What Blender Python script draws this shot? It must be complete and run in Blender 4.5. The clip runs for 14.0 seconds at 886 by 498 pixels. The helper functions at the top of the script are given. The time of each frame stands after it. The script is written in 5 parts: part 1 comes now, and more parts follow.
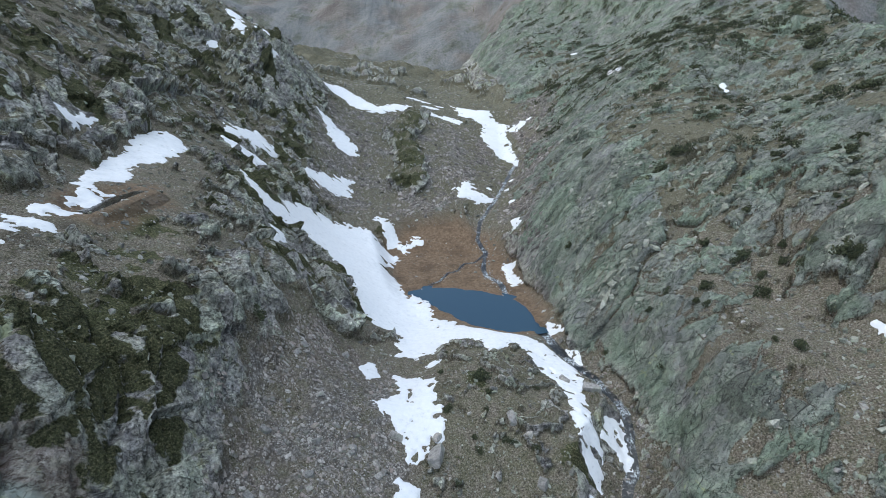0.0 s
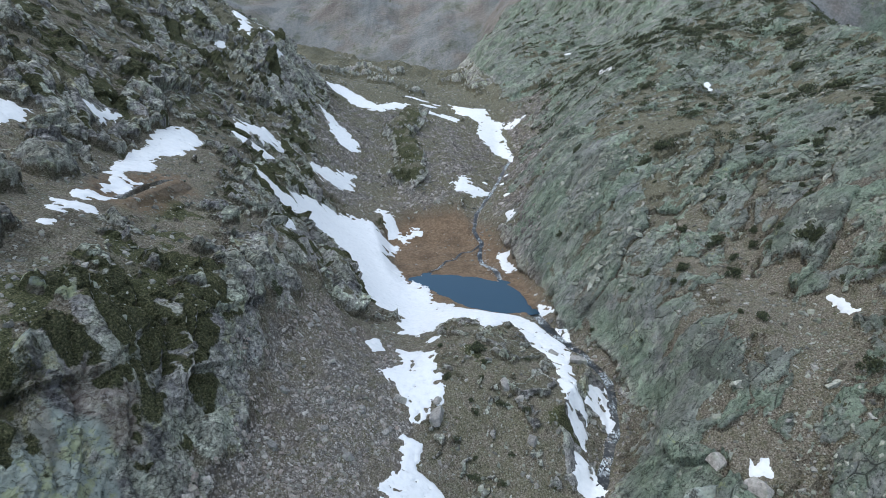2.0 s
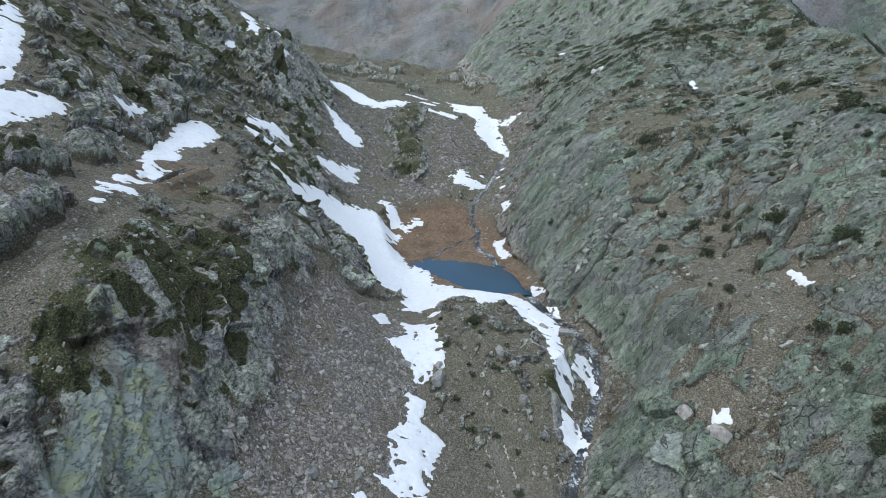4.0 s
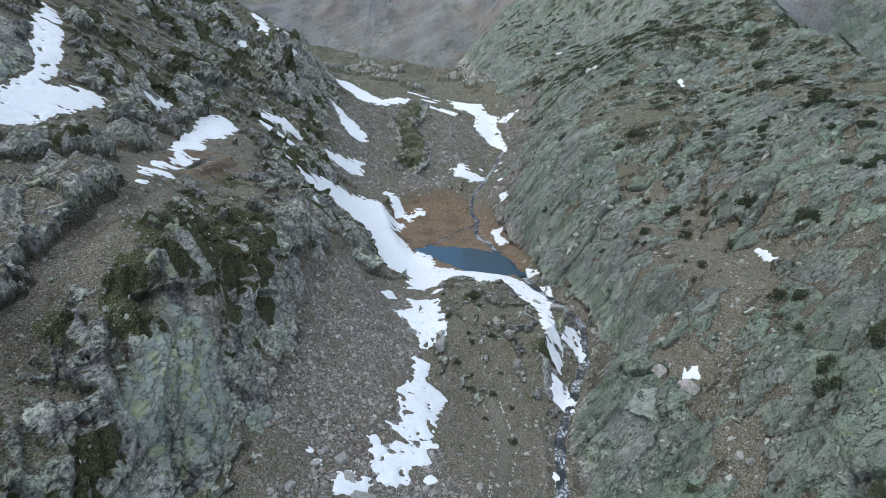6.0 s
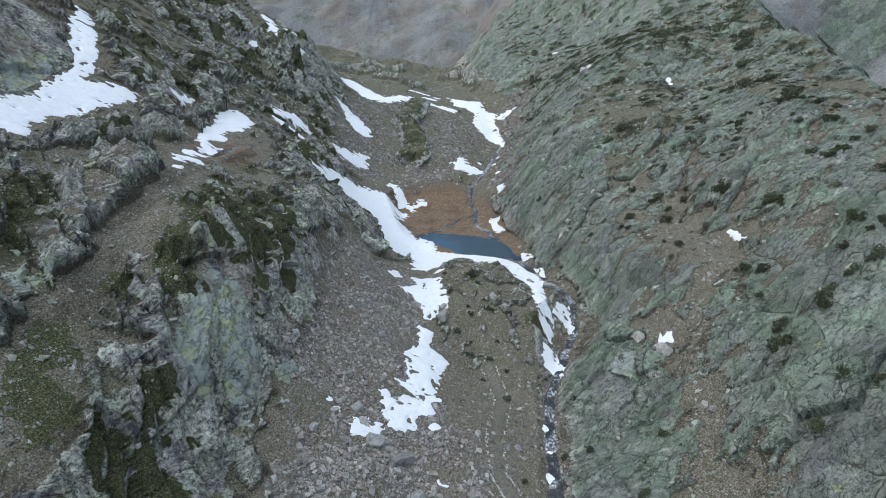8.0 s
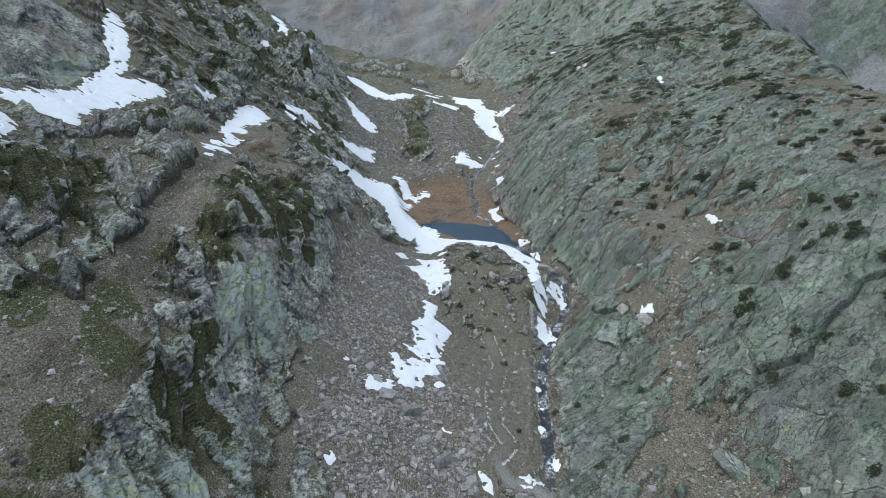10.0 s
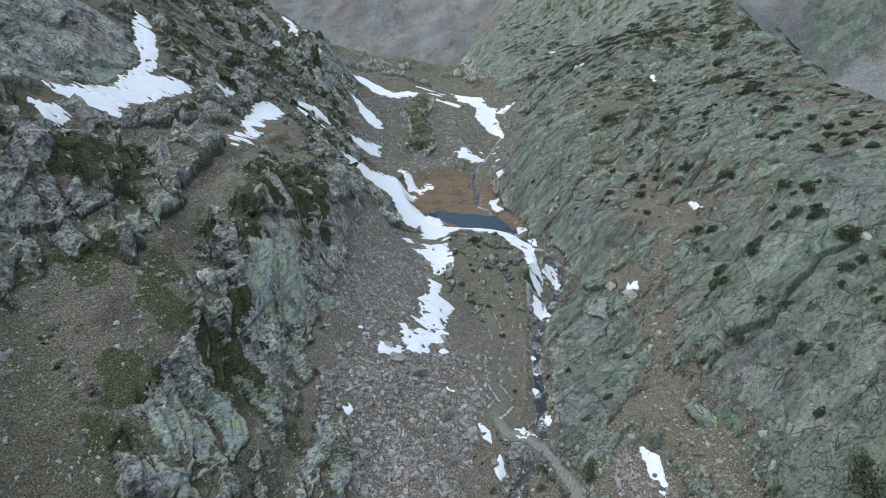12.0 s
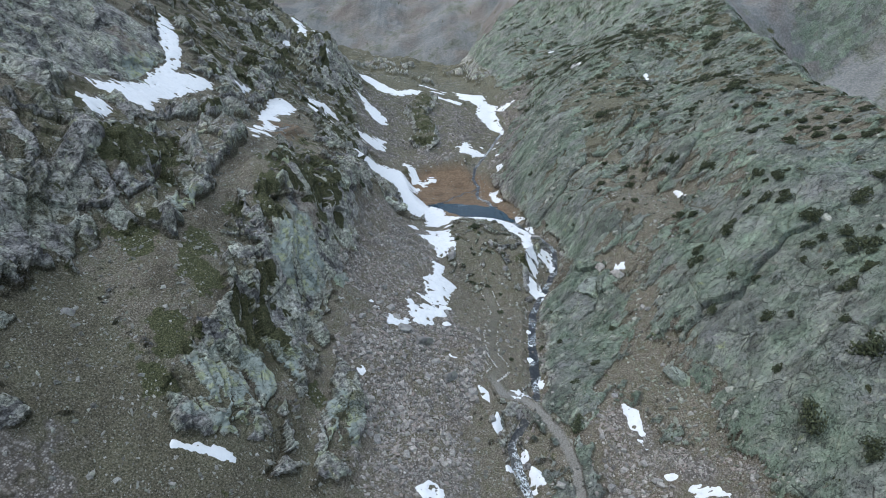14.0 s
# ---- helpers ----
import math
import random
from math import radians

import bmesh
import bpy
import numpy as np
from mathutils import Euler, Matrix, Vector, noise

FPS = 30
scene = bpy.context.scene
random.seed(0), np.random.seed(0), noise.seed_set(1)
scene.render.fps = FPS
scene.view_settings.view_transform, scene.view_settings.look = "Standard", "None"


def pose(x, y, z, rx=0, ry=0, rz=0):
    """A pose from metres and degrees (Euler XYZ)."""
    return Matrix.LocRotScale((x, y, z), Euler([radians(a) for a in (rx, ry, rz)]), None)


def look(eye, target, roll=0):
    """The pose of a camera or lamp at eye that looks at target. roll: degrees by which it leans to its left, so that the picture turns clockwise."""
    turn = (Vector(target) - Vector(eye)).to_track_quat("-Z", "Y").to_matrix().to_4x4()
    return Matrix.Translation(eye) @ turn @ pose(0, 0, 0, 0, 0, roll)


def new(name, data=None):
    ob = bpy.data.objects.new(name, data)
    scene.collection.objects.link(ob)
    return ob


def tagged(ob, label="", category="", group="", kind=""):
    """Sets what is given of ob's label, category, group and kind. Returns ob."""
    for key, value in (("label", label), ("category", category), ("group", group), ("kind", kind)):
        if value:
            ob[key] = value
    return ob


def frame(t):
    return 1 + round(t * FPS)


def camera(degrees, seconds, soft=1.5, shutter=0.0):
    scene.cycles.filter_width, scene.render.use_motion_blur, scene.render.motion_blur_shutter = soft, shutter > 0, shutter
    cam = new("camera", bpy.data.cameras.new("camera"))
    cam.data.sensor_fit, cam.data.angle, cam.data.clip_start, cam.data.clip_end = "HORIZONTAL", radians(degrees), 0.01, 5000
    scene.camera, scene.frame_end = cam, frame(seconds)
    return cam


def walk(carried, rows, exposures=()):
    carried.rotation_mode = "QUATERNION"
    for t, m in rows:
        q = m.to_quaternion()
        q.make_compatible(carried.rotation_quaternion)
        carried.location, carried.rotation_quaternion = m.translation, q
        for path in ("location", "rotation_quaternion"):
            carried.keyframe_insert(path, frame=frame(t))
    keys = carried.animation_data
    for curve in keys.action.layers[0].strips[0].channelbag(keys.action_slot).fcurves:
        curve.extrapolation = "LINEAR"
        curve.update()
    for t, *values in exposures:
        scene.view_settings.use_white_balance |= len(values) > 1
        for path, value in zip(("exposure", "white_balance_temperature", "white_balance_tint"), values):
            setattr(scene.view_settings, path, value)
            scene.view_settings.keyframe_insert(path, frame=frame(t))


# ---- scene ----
cam = camera(78.7, 14.0, soft=0.5)
METRES, EYE, TILT, LEAN, TURN = 100.0, 70.0, -19.4, 0.0, 0.0
ROWS = [
    (0.0, 0.0, 0.0, 0.0, 0.0, 0.0, -0.0),
    (0.5, -0.001, -0.0255, -0.0087, -0.05, -0.02, 0.01),
    (1.0, -0.0021, -0.0519, -0.017, -0.12, -0.04, 0.01),
    (1.5, -0.0036, -0.0792, -0.0262, -0.22, -0.04, 0.04),
    (2.0, -0.0053, -0.1079, -0.0355, -0.33, -0.05, 0.05),
    (2.5, -0.0067, -0.1377, -0.0453, -0.41, -0.07, 0.04),
    (3.0, -0.0084, -0.1689, -0.056, -0.49, -0.09, 0.04),
    (5.5, -0.0203, -0.3345, -0.1154, -0.64, -0.15, 0.03),
    (6.0, -0.0221, -0.3692, -0.1277, -0.65, -0.17, 0.0),
    (6.5, -0.0247, -0.404, -0.1401, -0.68, -0.18, 0.02),
    (7.0, -0.0267, -0.4392, -0.1529, -0.72, -0.18, 0.01),
    (7.5, -0.0292, -0.4749, -0.1658, -0.76, -0.18, -0.01),
    (8.0, -0.0313, -0.5108, -0.1785, -0.75, -0.21, -0.02),
    (10.5, -0.0443, -0.691, -0.2428, -0.69, -0.27, -0.11),
    (11.0, -0.0469, -0.727, -0.2558, -0.67, -0.27, -0.13),
    (11.5, -0.0486, -0.7629, -0.2685, -0.6, -0.28, -0.17),
    (12.0, -0.0507, -0.7985, -0.281, -0.56, -0.3, -0.2),
    (12.5, -0.0525, -0.8341, -0.2936, -0.52, -0.3, -0.22),
    (13.0, -0.0544, -0.8697, -0.3063, -0.48, -0.33, -0.25),
    (13.5, -0.0565, -0.9054, -0.3191, -0.46, -0.34, -0.26),
    (14.0, -0.058, -0.9413, -0.3322, -0.45, -0.34, -0.28),
]
EXPOSURE = 0.36
walk(cam, [(t, pose(0, 0, EYE, TILT, LEAN, TURN) @ pose(METRES * x, METRES * y, METRES * z, 90 + pitch, roll, yaw)) for t, x, y, z, yaw, pitch, roll in ROWS],
     exposures=[(0.0, EXPOSURE, 5950, 4), (14.0, EXPOSURE, 5950, 4)])

# ---- light: a dull evening under an overcast sky ----
world = bpy.data.worlds.new("overcast_sky")
scene.world = world
world.use_nodes = True
wn = world.node_tree
sky = wn.nodes.new("ShaderNodeTexSky")
sky.sky_type = 'NISHITA'
sky.sun_disc = False
sky.sun_elevation = radians(38)
sky.sun_rotation = radians(270)
sky.air_density, sky.dust_density, sky.ozone_density = 1.0, 3.0, 1.0
wn.links.new(sky.outputs[0], wn.nodes["Background"].inputs[0])
wn.nodes["Background"].inputs[1].default_value = 0.18
sun_data = bpy.data.lights.new("sun", 'SUN')
sun_data.energy, sun_data.angle, sun_data.color = 1.9, radians(80), (1.0, 0.97, 0.93)
sun = new("sun", sun_data)
sun.matrix_world = look((0, 0, 300), (-14, 42, 130))


# ---- noise ----
def lattice_hash(ix, iy, seed):
    h = (ix.astype(np.int64) * 374761393 + iy.astype(np.int64) * 668265263 + seed * 1274126177) & 0xFFFFFFFF
    h = ((h ^ (h >> 13)) * 1103515245) & 0xFFFFFFFF
    return ((h ^ (h >> 16)) & 0xFFFF) / 65535.0


def grain(x, y, seed=0):
    """Smooth gradient noise, about -1 to 1, one cell a metre."""
    x, y = np.asarray(x, float), np.asarray(y, float)
    ix, iy = np.floor(x), np.floor(y)
    fx, fy = x - ix, y - iy
    u, v = fx * fx * fx * (fx * (fx * 6 - 15) + 10), fy * fy * fy * (fy * (fy * 6 - 15) + 10)

    def corner(dx, dy):
        a = lattice_hash(ix + dx, iy + dy, seed) * 2 * np.pi
        return np.cos(a) * (fx - dx) + np.sin(a) * (fy - dy)
    low = corner(0, 0) * (1 - u) + corner(1, 0) * u
    high = corner(0, 1) * (1 - u) + corner(1, 1) * u
    return (low * (1 - v) + high * v) * 1.5


def fractal(x, y, size, octaves=4, seed=0, fade=0.5):
    total, amp = 0.0, 1.0
    for k in range(octaves):
        total = total + amp * grain(x / size + 17.3 * k, y / size - 9.1 * k, seed + k)
        size, amp = size * 0.5, amp * fade
    return total


def ridged(x, y, size, octaves=3, seed=0, fade=0.5):
    total, amp = 0.0, 1.0
    for k in range(octaves):
        total = total + amp * (1 - 2 * np.abs(grain(x / size + 5.7 * k, y / size + 3.3 * k, seed + k)))
        size, amp = size * 0.5, amp * fade
    return total


def steps(x, y, size, seed=0):
    """Blocky facets: cells with a level each and a tilt, like broken slabs."""
    best, level, second = np.full(np.shape(x), 9e9), np.zeros(np.shape(x)), np.full(np.shape(x), 9e9)
    px, py = x / size, y / size
    ix, iy = np.floor(px), np.floor(py)
    for dx in (-1, 0, 1):
        for dy in (-1, 0, 1):
            cx, cy = ix + dx, iy + dy
            ox, oy = lattice_hash(cx, cy, seed), lattice_hash(cx, cy, seed + 7)
            ddx, ddy = px - cx - ox, py - cy - oy
            d = ddx * ddx + ddy * ddy
            h = lattice_hash(cx, cy, seed + 13) - 0.5 + 0.7 * (lattice_hash(cx, cy, seed + 19) - 0.5) * ddx + 0.7 * (lattice_hash(cx, cy, seed + 23) - 0.5) * ddy
            nearer = d < best
            second = np.where(nearer, best, np.minimum(second, d))
            level = np.where(nearer, h, level)
            best = np.where(nearer, d, best)
    return level, np.sqrt(second) - np.sqrt(best)


def saw(v, sharp=0.85):
    """Ledges: a slow rise and a sudden drop, once a metre."""
    f = v - np.floor(v)
    return np.where(f < sharp, f / sharp, (1 - f) / (1 - sharp)) - 0.5


def ramp(v, a, b):
    t = np.clip((v - a) / (b - a), 0, 1)
    return t * t * (3 - 2 * t)


def off_line(x, y, line):
    """Distance to a line of the plan, and how far along it (in vertices)."""
    best, at = np.full(np.shape(x), 1e9), np.zeros(np.shape(x))
    for k, (a, b) in enumerate(zip(line, line[1:])):
        ax, ay, dx, dy = a[0], a[1], b[0] - a[0], b[1] - a[1]
        t = np.clip(((x - ax) * dx + (y - ay) * dy) / (dx * dx + dy * dy), 0, 1)
        d = np.hypot(x - ax - t * dx, y - ay - t * dy)
        at = np.where(d < best, k + t, at)
        best = np.minimum(best, d)
    return best, at


def inside(x, y, ring):
    """Signed distance to a closed outline of the plan: positive inside."""
    d, _ = off_line(x, y, [*ring, ring[0]])
    odd = np.zeros(np.shape(x), bool)
    for (ax, ay), (bx, by) in zip(ring, [*ring[1:], ring[0]]):
        if ay != by:
            odd ^= ((ay > y) != (by > y)) & (x < (bx - ax) * (y - ay) / (by - ay) + ax)
    return np.where(odd, d, -d)


# ---- the lie of the land: heights of cross-sections through the valley, south to north ----
STATIONS = (-110, -60, -35, -15, 5, 25, 45, 65, 85, 105, 125, 150, 180, 220, 270, 330, 400)
WEST_AT = (-160, -120, -95, -78, -64)
WEST = (
    (72, 43.5, 24.5, 10.5, -1.5),
    (85.5, 54.5, 35, 18.5, 6.5),
    (91.5, 60, 38, 21.5, 8),
    (96, 65, 43, 25.5, 17.5),
    (99, 70.5, 50.5, 32, 28),
    (101.5, 74, 58.5, 43.5, 34.5),
    (103, 76.5, 59, 45, 40.5),
    (104.5, 76, 58, 50, 46),
    (106.5, 75.5, 56.5, 50.5, 45),
    (107.5, 79, 61, 50, 44.5),
    (109, 83.5, 67.5, 48.5, 44.5),
    (111.5, 86, 66.5, 52, 44),
    (116.5, 87, 68.5, 53.5, 41.5),
    (126, 88.5, 66.5, 55.5, 43.5),
    (136, 104, 89, 79, 55),
    (104.5, 85.5, 70.5, 61.5, 55.5),
    (71, 62.5, 55.5, 52.5, 52.5),
)
BUTTRESS_AT = (-54, -46, -38, -30, -20)
BUTTRESS = (
    (-9.5, -16, -21, -26, -31),
    (-1.5, -7, -11.5, -15.5, -20.5),
    (2, -2, -6.5, -11.5, -16.5),
    (12, 4.5, -2.5, -9.5, -14),
    (21.5, 9.5, 2, -5, -10.5),
    (27, 21, 5, 2, -2),
    (41, 35, 18.5, 9, 2.5),
    (42, 35, 25.5, 12, 7),
    (39.5, 37, 30, 17.5, 12),
    (40.5, 37, 31.5, 20.5, 9),
    (40, 32, 24, 16.5, 7),
    (35.5, 26.5, 18.5, 12, 6),
    (32, 23.5, 16, 11.5, 7.5),
    (34.5, 27.5, 21, 18.5, 17.5),
    (44, 40, 38.5, 36, 34),
    (52, 50.5, 49.5, 49, 46.5),
    (53.5, 53.5, 53, 51, 48.5),
)
FLOOR_AT = (-8, 4, 16, 24, 32)
FLOOR = (
    (-36, -39.5, -40, -38.5, -35),
    (-26, -29.5, -31, -30, -27),
    (-21, -25, -27, -26, -23.5),
    (-16.5, -21, -23, -22, -19),
    (-13, -17, -18, -16.5, -12),
    (-6, -8.5, -12.5, -11.5, -8.5),
    (-2, -4.5, -9, -10, -6.5),
    (1.5, -4, -5.5, -7.5, -5.5),
    (6.5, 6.5, 4.5, 4, 3),
    (5, 8, 6.5, 4, 2.5),
    (2, 3, 3, 2.5, 3),
    (1, -0.5, -0.5, 1, 8.5),
    (4, 3, 3, 7, 15),
    (18, 19, 16.5, 16.5, 20),
    (32, 30, 26.5, 23.5, 21.5),
    (43.5, 41.5, 41, 40.5, 40),
    (45, 44.5, 46.5, 49.5, 54.5),
)
EAST_AT = (42, 56, 74, 95, 120, 160)
EAST = (
    (-29, -20.5, -11.5, -3, 7, 24),
    (-21, -11, 0.5, 10.5, 20.5, 34),
    (-17.5, -7, 7, 18, 29, 41),
    (-14, -6, 12.5, 23.5, 35, 45.5),
    (-9, -3.5, 12, 26, 39.5, 49.5),
    (-7, 1.5, 15.5, 27.5, 41.5, 52.5),
    (-2.5, 6, 20.5, 37.5, 43.5, 53.5),
    (3, 11, 22, 39, 46.5, 54.5),
    (3.5, 20.5, 22, 38.5, 48.5, 55.5),
    (7.5, 19.5, 24, 40.5, 51.5, 56.5),
    (14, 24.5, 31.5, 44, 55, 58),
    (19.5, 31.5, 40.5, 47, 59.5, 60),
    (28, 42, 47.5, 51.5, 58, 66.5),
    (29, 41.5, 51, 55.5, 56.5, 73),
    (26, 38, 53.5, 67.5, 77.5, 79.5),
    (42, 48.5, 59, 69, 80, 95),
    (60.5, 68, 71.5, 73, 82, 115),
)
ACROSS = WEST_AT + BUTTRESS_AT + FLOOR_AT + EAST_AT
LAND = np.hstack([np.array(t, float) for t in (WEST, BUTTRESS, FLOOR, EAST)])


def weights(knots, at):
    """Weights of a cubic through the knots, flat beyond the ends."""
    knots, at = np.array(knots, float), np.clip(np.asarray(at, float), knots[0], knots[-1])
    n, i = len(knots), None
    i = np.clip(np.searchsorted(knots, at) - 1, 0, n - 2)
    h = knots[i + 1] - knots[i]
    t = (at - knots[i]) / h
    w, row = np.zeros((len(at), n)), np.arange(len(at))
    np.add.at(w, (row, i), 2 * t ** 3 - 3 * t ** 2 + 1)
    np.add.at(w, (row, i + 1), -2 * t ** 3 + 3 * t ** 2)
    for k, c in ((i, t ** 3 - 2 * t ** 2 + t), (i + 1, t ** 3 - t ** 2)):
        a, b = np.maximum(k - 1, 0), np.minimum(k + 1, n - 1)
        s = c * h / (knots[b] - knots[a])
        np.add.at(w, (row, b), s)
        np.add.at(w, (row, a), -s)
    return w


POND_LEVEL, TARN_LEVEL = 1.0, 44.3
POND = [(-11, 156), (-4, 158.5), (3, 158.5), (12, 156), (21, 151), (25, 143), (26.5, 130), (22, 129), (18, 129), (12, 131), (7, 134), (3.5, 138), (-0.5, 142.5), (-4, 146), (-6.5, 150), (-11, 153)]
TARN = [(-64.5, 92), (-66, 98), (-65, 105), (-63, 109.5), (-61, 109), (-61.5, 102), (-62, 96), (-62.5, 91.5)]
MEADOW = [(-22, 188), (-14, 200), (6, 204), (19, 192), (24, 176), (25, 160), (29, 140), (28, 126), (16, 126), (-8, 142), (-14, 155), (-18, 172)]
OUTLET = [(26.5, 130, 0.9), (30.5, 116, 0.7), (35, 108, 0.4), (37.5, 101.5, -0.2), (39, 96, -1.2), (37.5, 89, -3), (36.5, 83.5, -5), (34, 79, -6.6), (28.5, 67.5, -8.2), (25, 59, -10), (23, 48, -11), (21.5, 34, -12.5), (20.5, 22, -14.5), (16, 13, -16.8), (12, 7, -18.2), (12.5, 1, -19.8), (14.5, -6, -21.6), (18, -30, -27), (18, -110, -41)]
INLET = [(35, 261, 21), (32.5, 255, 20), (27.5, 236, 18), (22.5, 220, 15.5), (14.5, 204, 9.5), (13, 194, 5.5), (15.5, 186, 3.2), (14, 176, 1.8), (14.5, 168, 1.3), (18.5, 163, 1.1), (20.5, 152, 0.8)]
BRANCH = [(14.5, 184, 2.8), (11, 179, 2.0), (7.5, 178.5, 1.8), (4.5, 172, 1.5), (1.5, 170.5, 1.4), (-1, 164, 1.15), (-4.5, 161.5, 1.0), (-6, 155, 0.8)]
TRAIL = [(10.4, 66), (12.9, 55), (9.6, 42.3), (9.4, 32.5), (11.9, 28.2), (8.3, 23), (10.9, 18.6), (15.4, 18.3), (19.4, 15.6), (23, 8.4), (24.7, 3.4), (25.5, -2.1), (25.3, -8.7), (24, -30), (26, -60)]
GULLY = [(89, 70), (83, 77), (77, 83), (67, 70), (58, 61), (54, 50), (53, 36), (48.5, 26), (48.5, 13), (51.5, -1), (54, -10), (53, -30)]
GREAT_SLAB = [(59, 4), (56.5, -5), (59, -18), (66, -52), (92, -74), (130, -100), (125, 70), (95, 64), (80, 58), (69, 52), (61, 44), (58, 25)]
SOIL_HOLLOWS = [(77, 86, 8), (75, 100, 6), (73, 113, 5), (67, 127, 5), (63, 145, 5), (60, 111, 5), (53, 92, 4), (52, 62, 6)]

# one sheet of ground, fine near the walk and coarser to the horizon
def spread(near_from, near_to, fine, low, high):
    """Grid lines: even in the middle, then wider by a share each step. low, high: (share, up to) in turn."""
    lines = list(np.arange(near_from, near_to + fine / 2, fine))
    for sign, stages in ((-1, low), (1, high)):
        at, gap, more = (lines[0] if sign < 0 else lines[-1]), fine, []
        for share, end in stages:
            while at * sign < end * sign:
                gap *= 1 + share
                at += sign * gap
                more.append(at)
        lines = more[::-1] + lines if sign < 0 else lines + more
    return np.array(lines)


GX = spread(-88, 92, 0.40, ((0.012, -150), (0.06, -1500)), ((0.012, 185), (0.06, 1700)))
GX = np.concatenate([GX[GX < -64], np.arange(-64, -28, 0.28), GX[GX >= -28]])
GY = spread(-44, 132, 0.40, ((0.06, -900),), ((0.008, 340), (0.016, 1000), (0.05, 2400)))
BASE = weights(STATIONS, GY) @ LAND @ weights(ACROSS, GX).T
X, Y = np.meshgrid(GX, GY)


def beyond(x, y, z):
    """The mountains round the valley: a bowl of scree at its head, a ridge to the east, rising ground to the west."""
    z = z + 0.72 * np.maximum(0, -160 - x) * ramp(y, 420, 300)
    crest = 157 + (np.maximum(y, 85) - 150) * 0.22
    e = np.maximum(0, x - 160)
    z = z + 0.3 * np.minimum(e, np.maximum(0, crest - 160)) - 0.75 * np.clip(x - crest, 0, 110) + 0.55 * np.maximum(0, x - crest - 130)
    n = np.maximum(0, y - 400)
    z = z + 0.36 * n * ramp(x, 15, 140) + 0.03 * n
    wander = 40 * fractal(x, y, 160, 3, 201)
    r = np.hypot((x + 60) / 1.4, y - 520) + wander * ramp(y, 560, 700)
    bowl = 40 + 0.035 * np.maximum(0, y - 400) + 0.62 * np.maximum(0, r - 130)
    top = 285 + 35 * fractal(x, y, 220, 4, 202)
    bowl = np.minimum(bowl, top + 0.05 * (bowl - top))
    z = np.where(y > 400, np.maximum(z, z + (np.maximum(bowl, z) - z) * ramp(n, 0, 60)), z)
    return z - 0.15 * np.maximum(0, -110 - y)


BASE = beyond(X, Y, BASE)

# ---- snow left in the hollows: plan outlines ----
SNOW = []
SNOW.append(("bank_upper", ((-59.5, 156.5), (-57, 156), (-52, 154.5), (-49.5, 161.5), (-45.5, 175.5), (-39.5, 179), (-33, 184.5), (-27.5, 187.5), (-21, 185.5), (-17.5, 181.5), (-18.5, 175), (-20, 168), (-17.5, 164), (-15.5, 161), (-14, 154.5), (-10.5, 152.5), (-6.5, 148.5), (-4.5, 141.5), (-1.5, 137), (-2, 122.5), (-2, 103.5), (-3, 115), (-6, 111), (-9.5, 113), (-11, 125), (-15.5, 126.5), (-19.5, 126.5), (-23.5, 132.5), (-27.5, 140.5), (-34, 149), (-39.5, 152), (-43, 149.5), (-46, 146), (-48, 142.5), (-50, 140.5), (-54, 147.5))))
SNOW.append(("bank_outlet", ((-2.5, 137), (1, 135), (6, 130.5), (12.5, 126), (18.5, 125.5), (21, 121.5), (24.5, 118.5), (27.5, 116), (30.5, 111), (31.5, 107), (30, 102), (29, 95.5), (29, 89.5), (30, 86), (29.5, 81.5), (28.5, 79), (27.5, 80.5), (26.5, 83), (25.5, 86.5), (26, 92), (26, 99), (23.5, 102.5), (22, 104.5), (21, 109), (19, 115), (17, 118), (14, 111.5), (11, 109.5), (9, 116), (2, 118), (0, 115), (-3, 115))))
SNOW.append(("tongue", ((-10, 100.5), (-7, 100), (-4.5, 97.5), (-2.5, 96), (-2, 91.5), (-1.5, 87.5), (0, 84.5), (0.5, 81), (-1, 80.5), (-2, 82), (-3, 81), (-3.5, 78.5), (-4.5, 76), (-5.5, 76.5), (-6, 79), (-7, 81), (-8.5, 82.5), (-10, 85), (-12.5, 87), (-11.5, 89.5), (-9.5, 91.5), (-8.5, 94.5))))
SNOW.append(("tongue_low", ((-6.5, 72), (-4.5, 71.5), (-5.5, 66.5), (-2.5, 65), (-1, 64), (-2.5, 57.5), (-3, 52), (-4.5, 50.5), (-7, 52), (-9.5, 52), (-8.5, 57.5), (-10, 61), (-8.5, 63), (-7.5, 67.5))))
SNOW.append(("scrap", ((-14.5, 46.5), (-10.5, 47), (-4.5, 47.5), (-3.5, 45), (-7.5, 43.5), (-8, 39.5), (-10.5, 38), (-12.5, 40.5), (-14, 42.5))))
SNOW.append(("scrap", ((-19.5, 37.5), (-17.5, 38.5), (-14.5, 37.5), (-16, 35.5), (-19.5, 34))))
SNOW.append(("scrap", ((-12, 52), (-9.5, 51.5), (-7, 50.5), (-4, 48.5), (-5.5, 48), (-9, 50))))
SNOW.append(("stream", ((33.5, 93), (37, 94), (37, 89), (36.5, 84), (35, 85), (33.5, 87), (31, 87.5))))
SNOW.append(("stream", ((26.5, 76), (29.5, 75), (30.5, 72.5), (31, 70.5), (29.5, 67), (27.5, 68.5), (26, 69.5), (26, 73.5))))
SNOW.append(("scrap", ((-16.5, 104.5), (-15.5, 104), (-13.5, 99), (-15.5, 96), (-17, 100))))
SNOW.append(("shore", ((21.5, 176.5), (25, 174.5), (23, 170.5), (25.5, 159.5), (23, 160), (21, 167.5), (20.5, 173))))
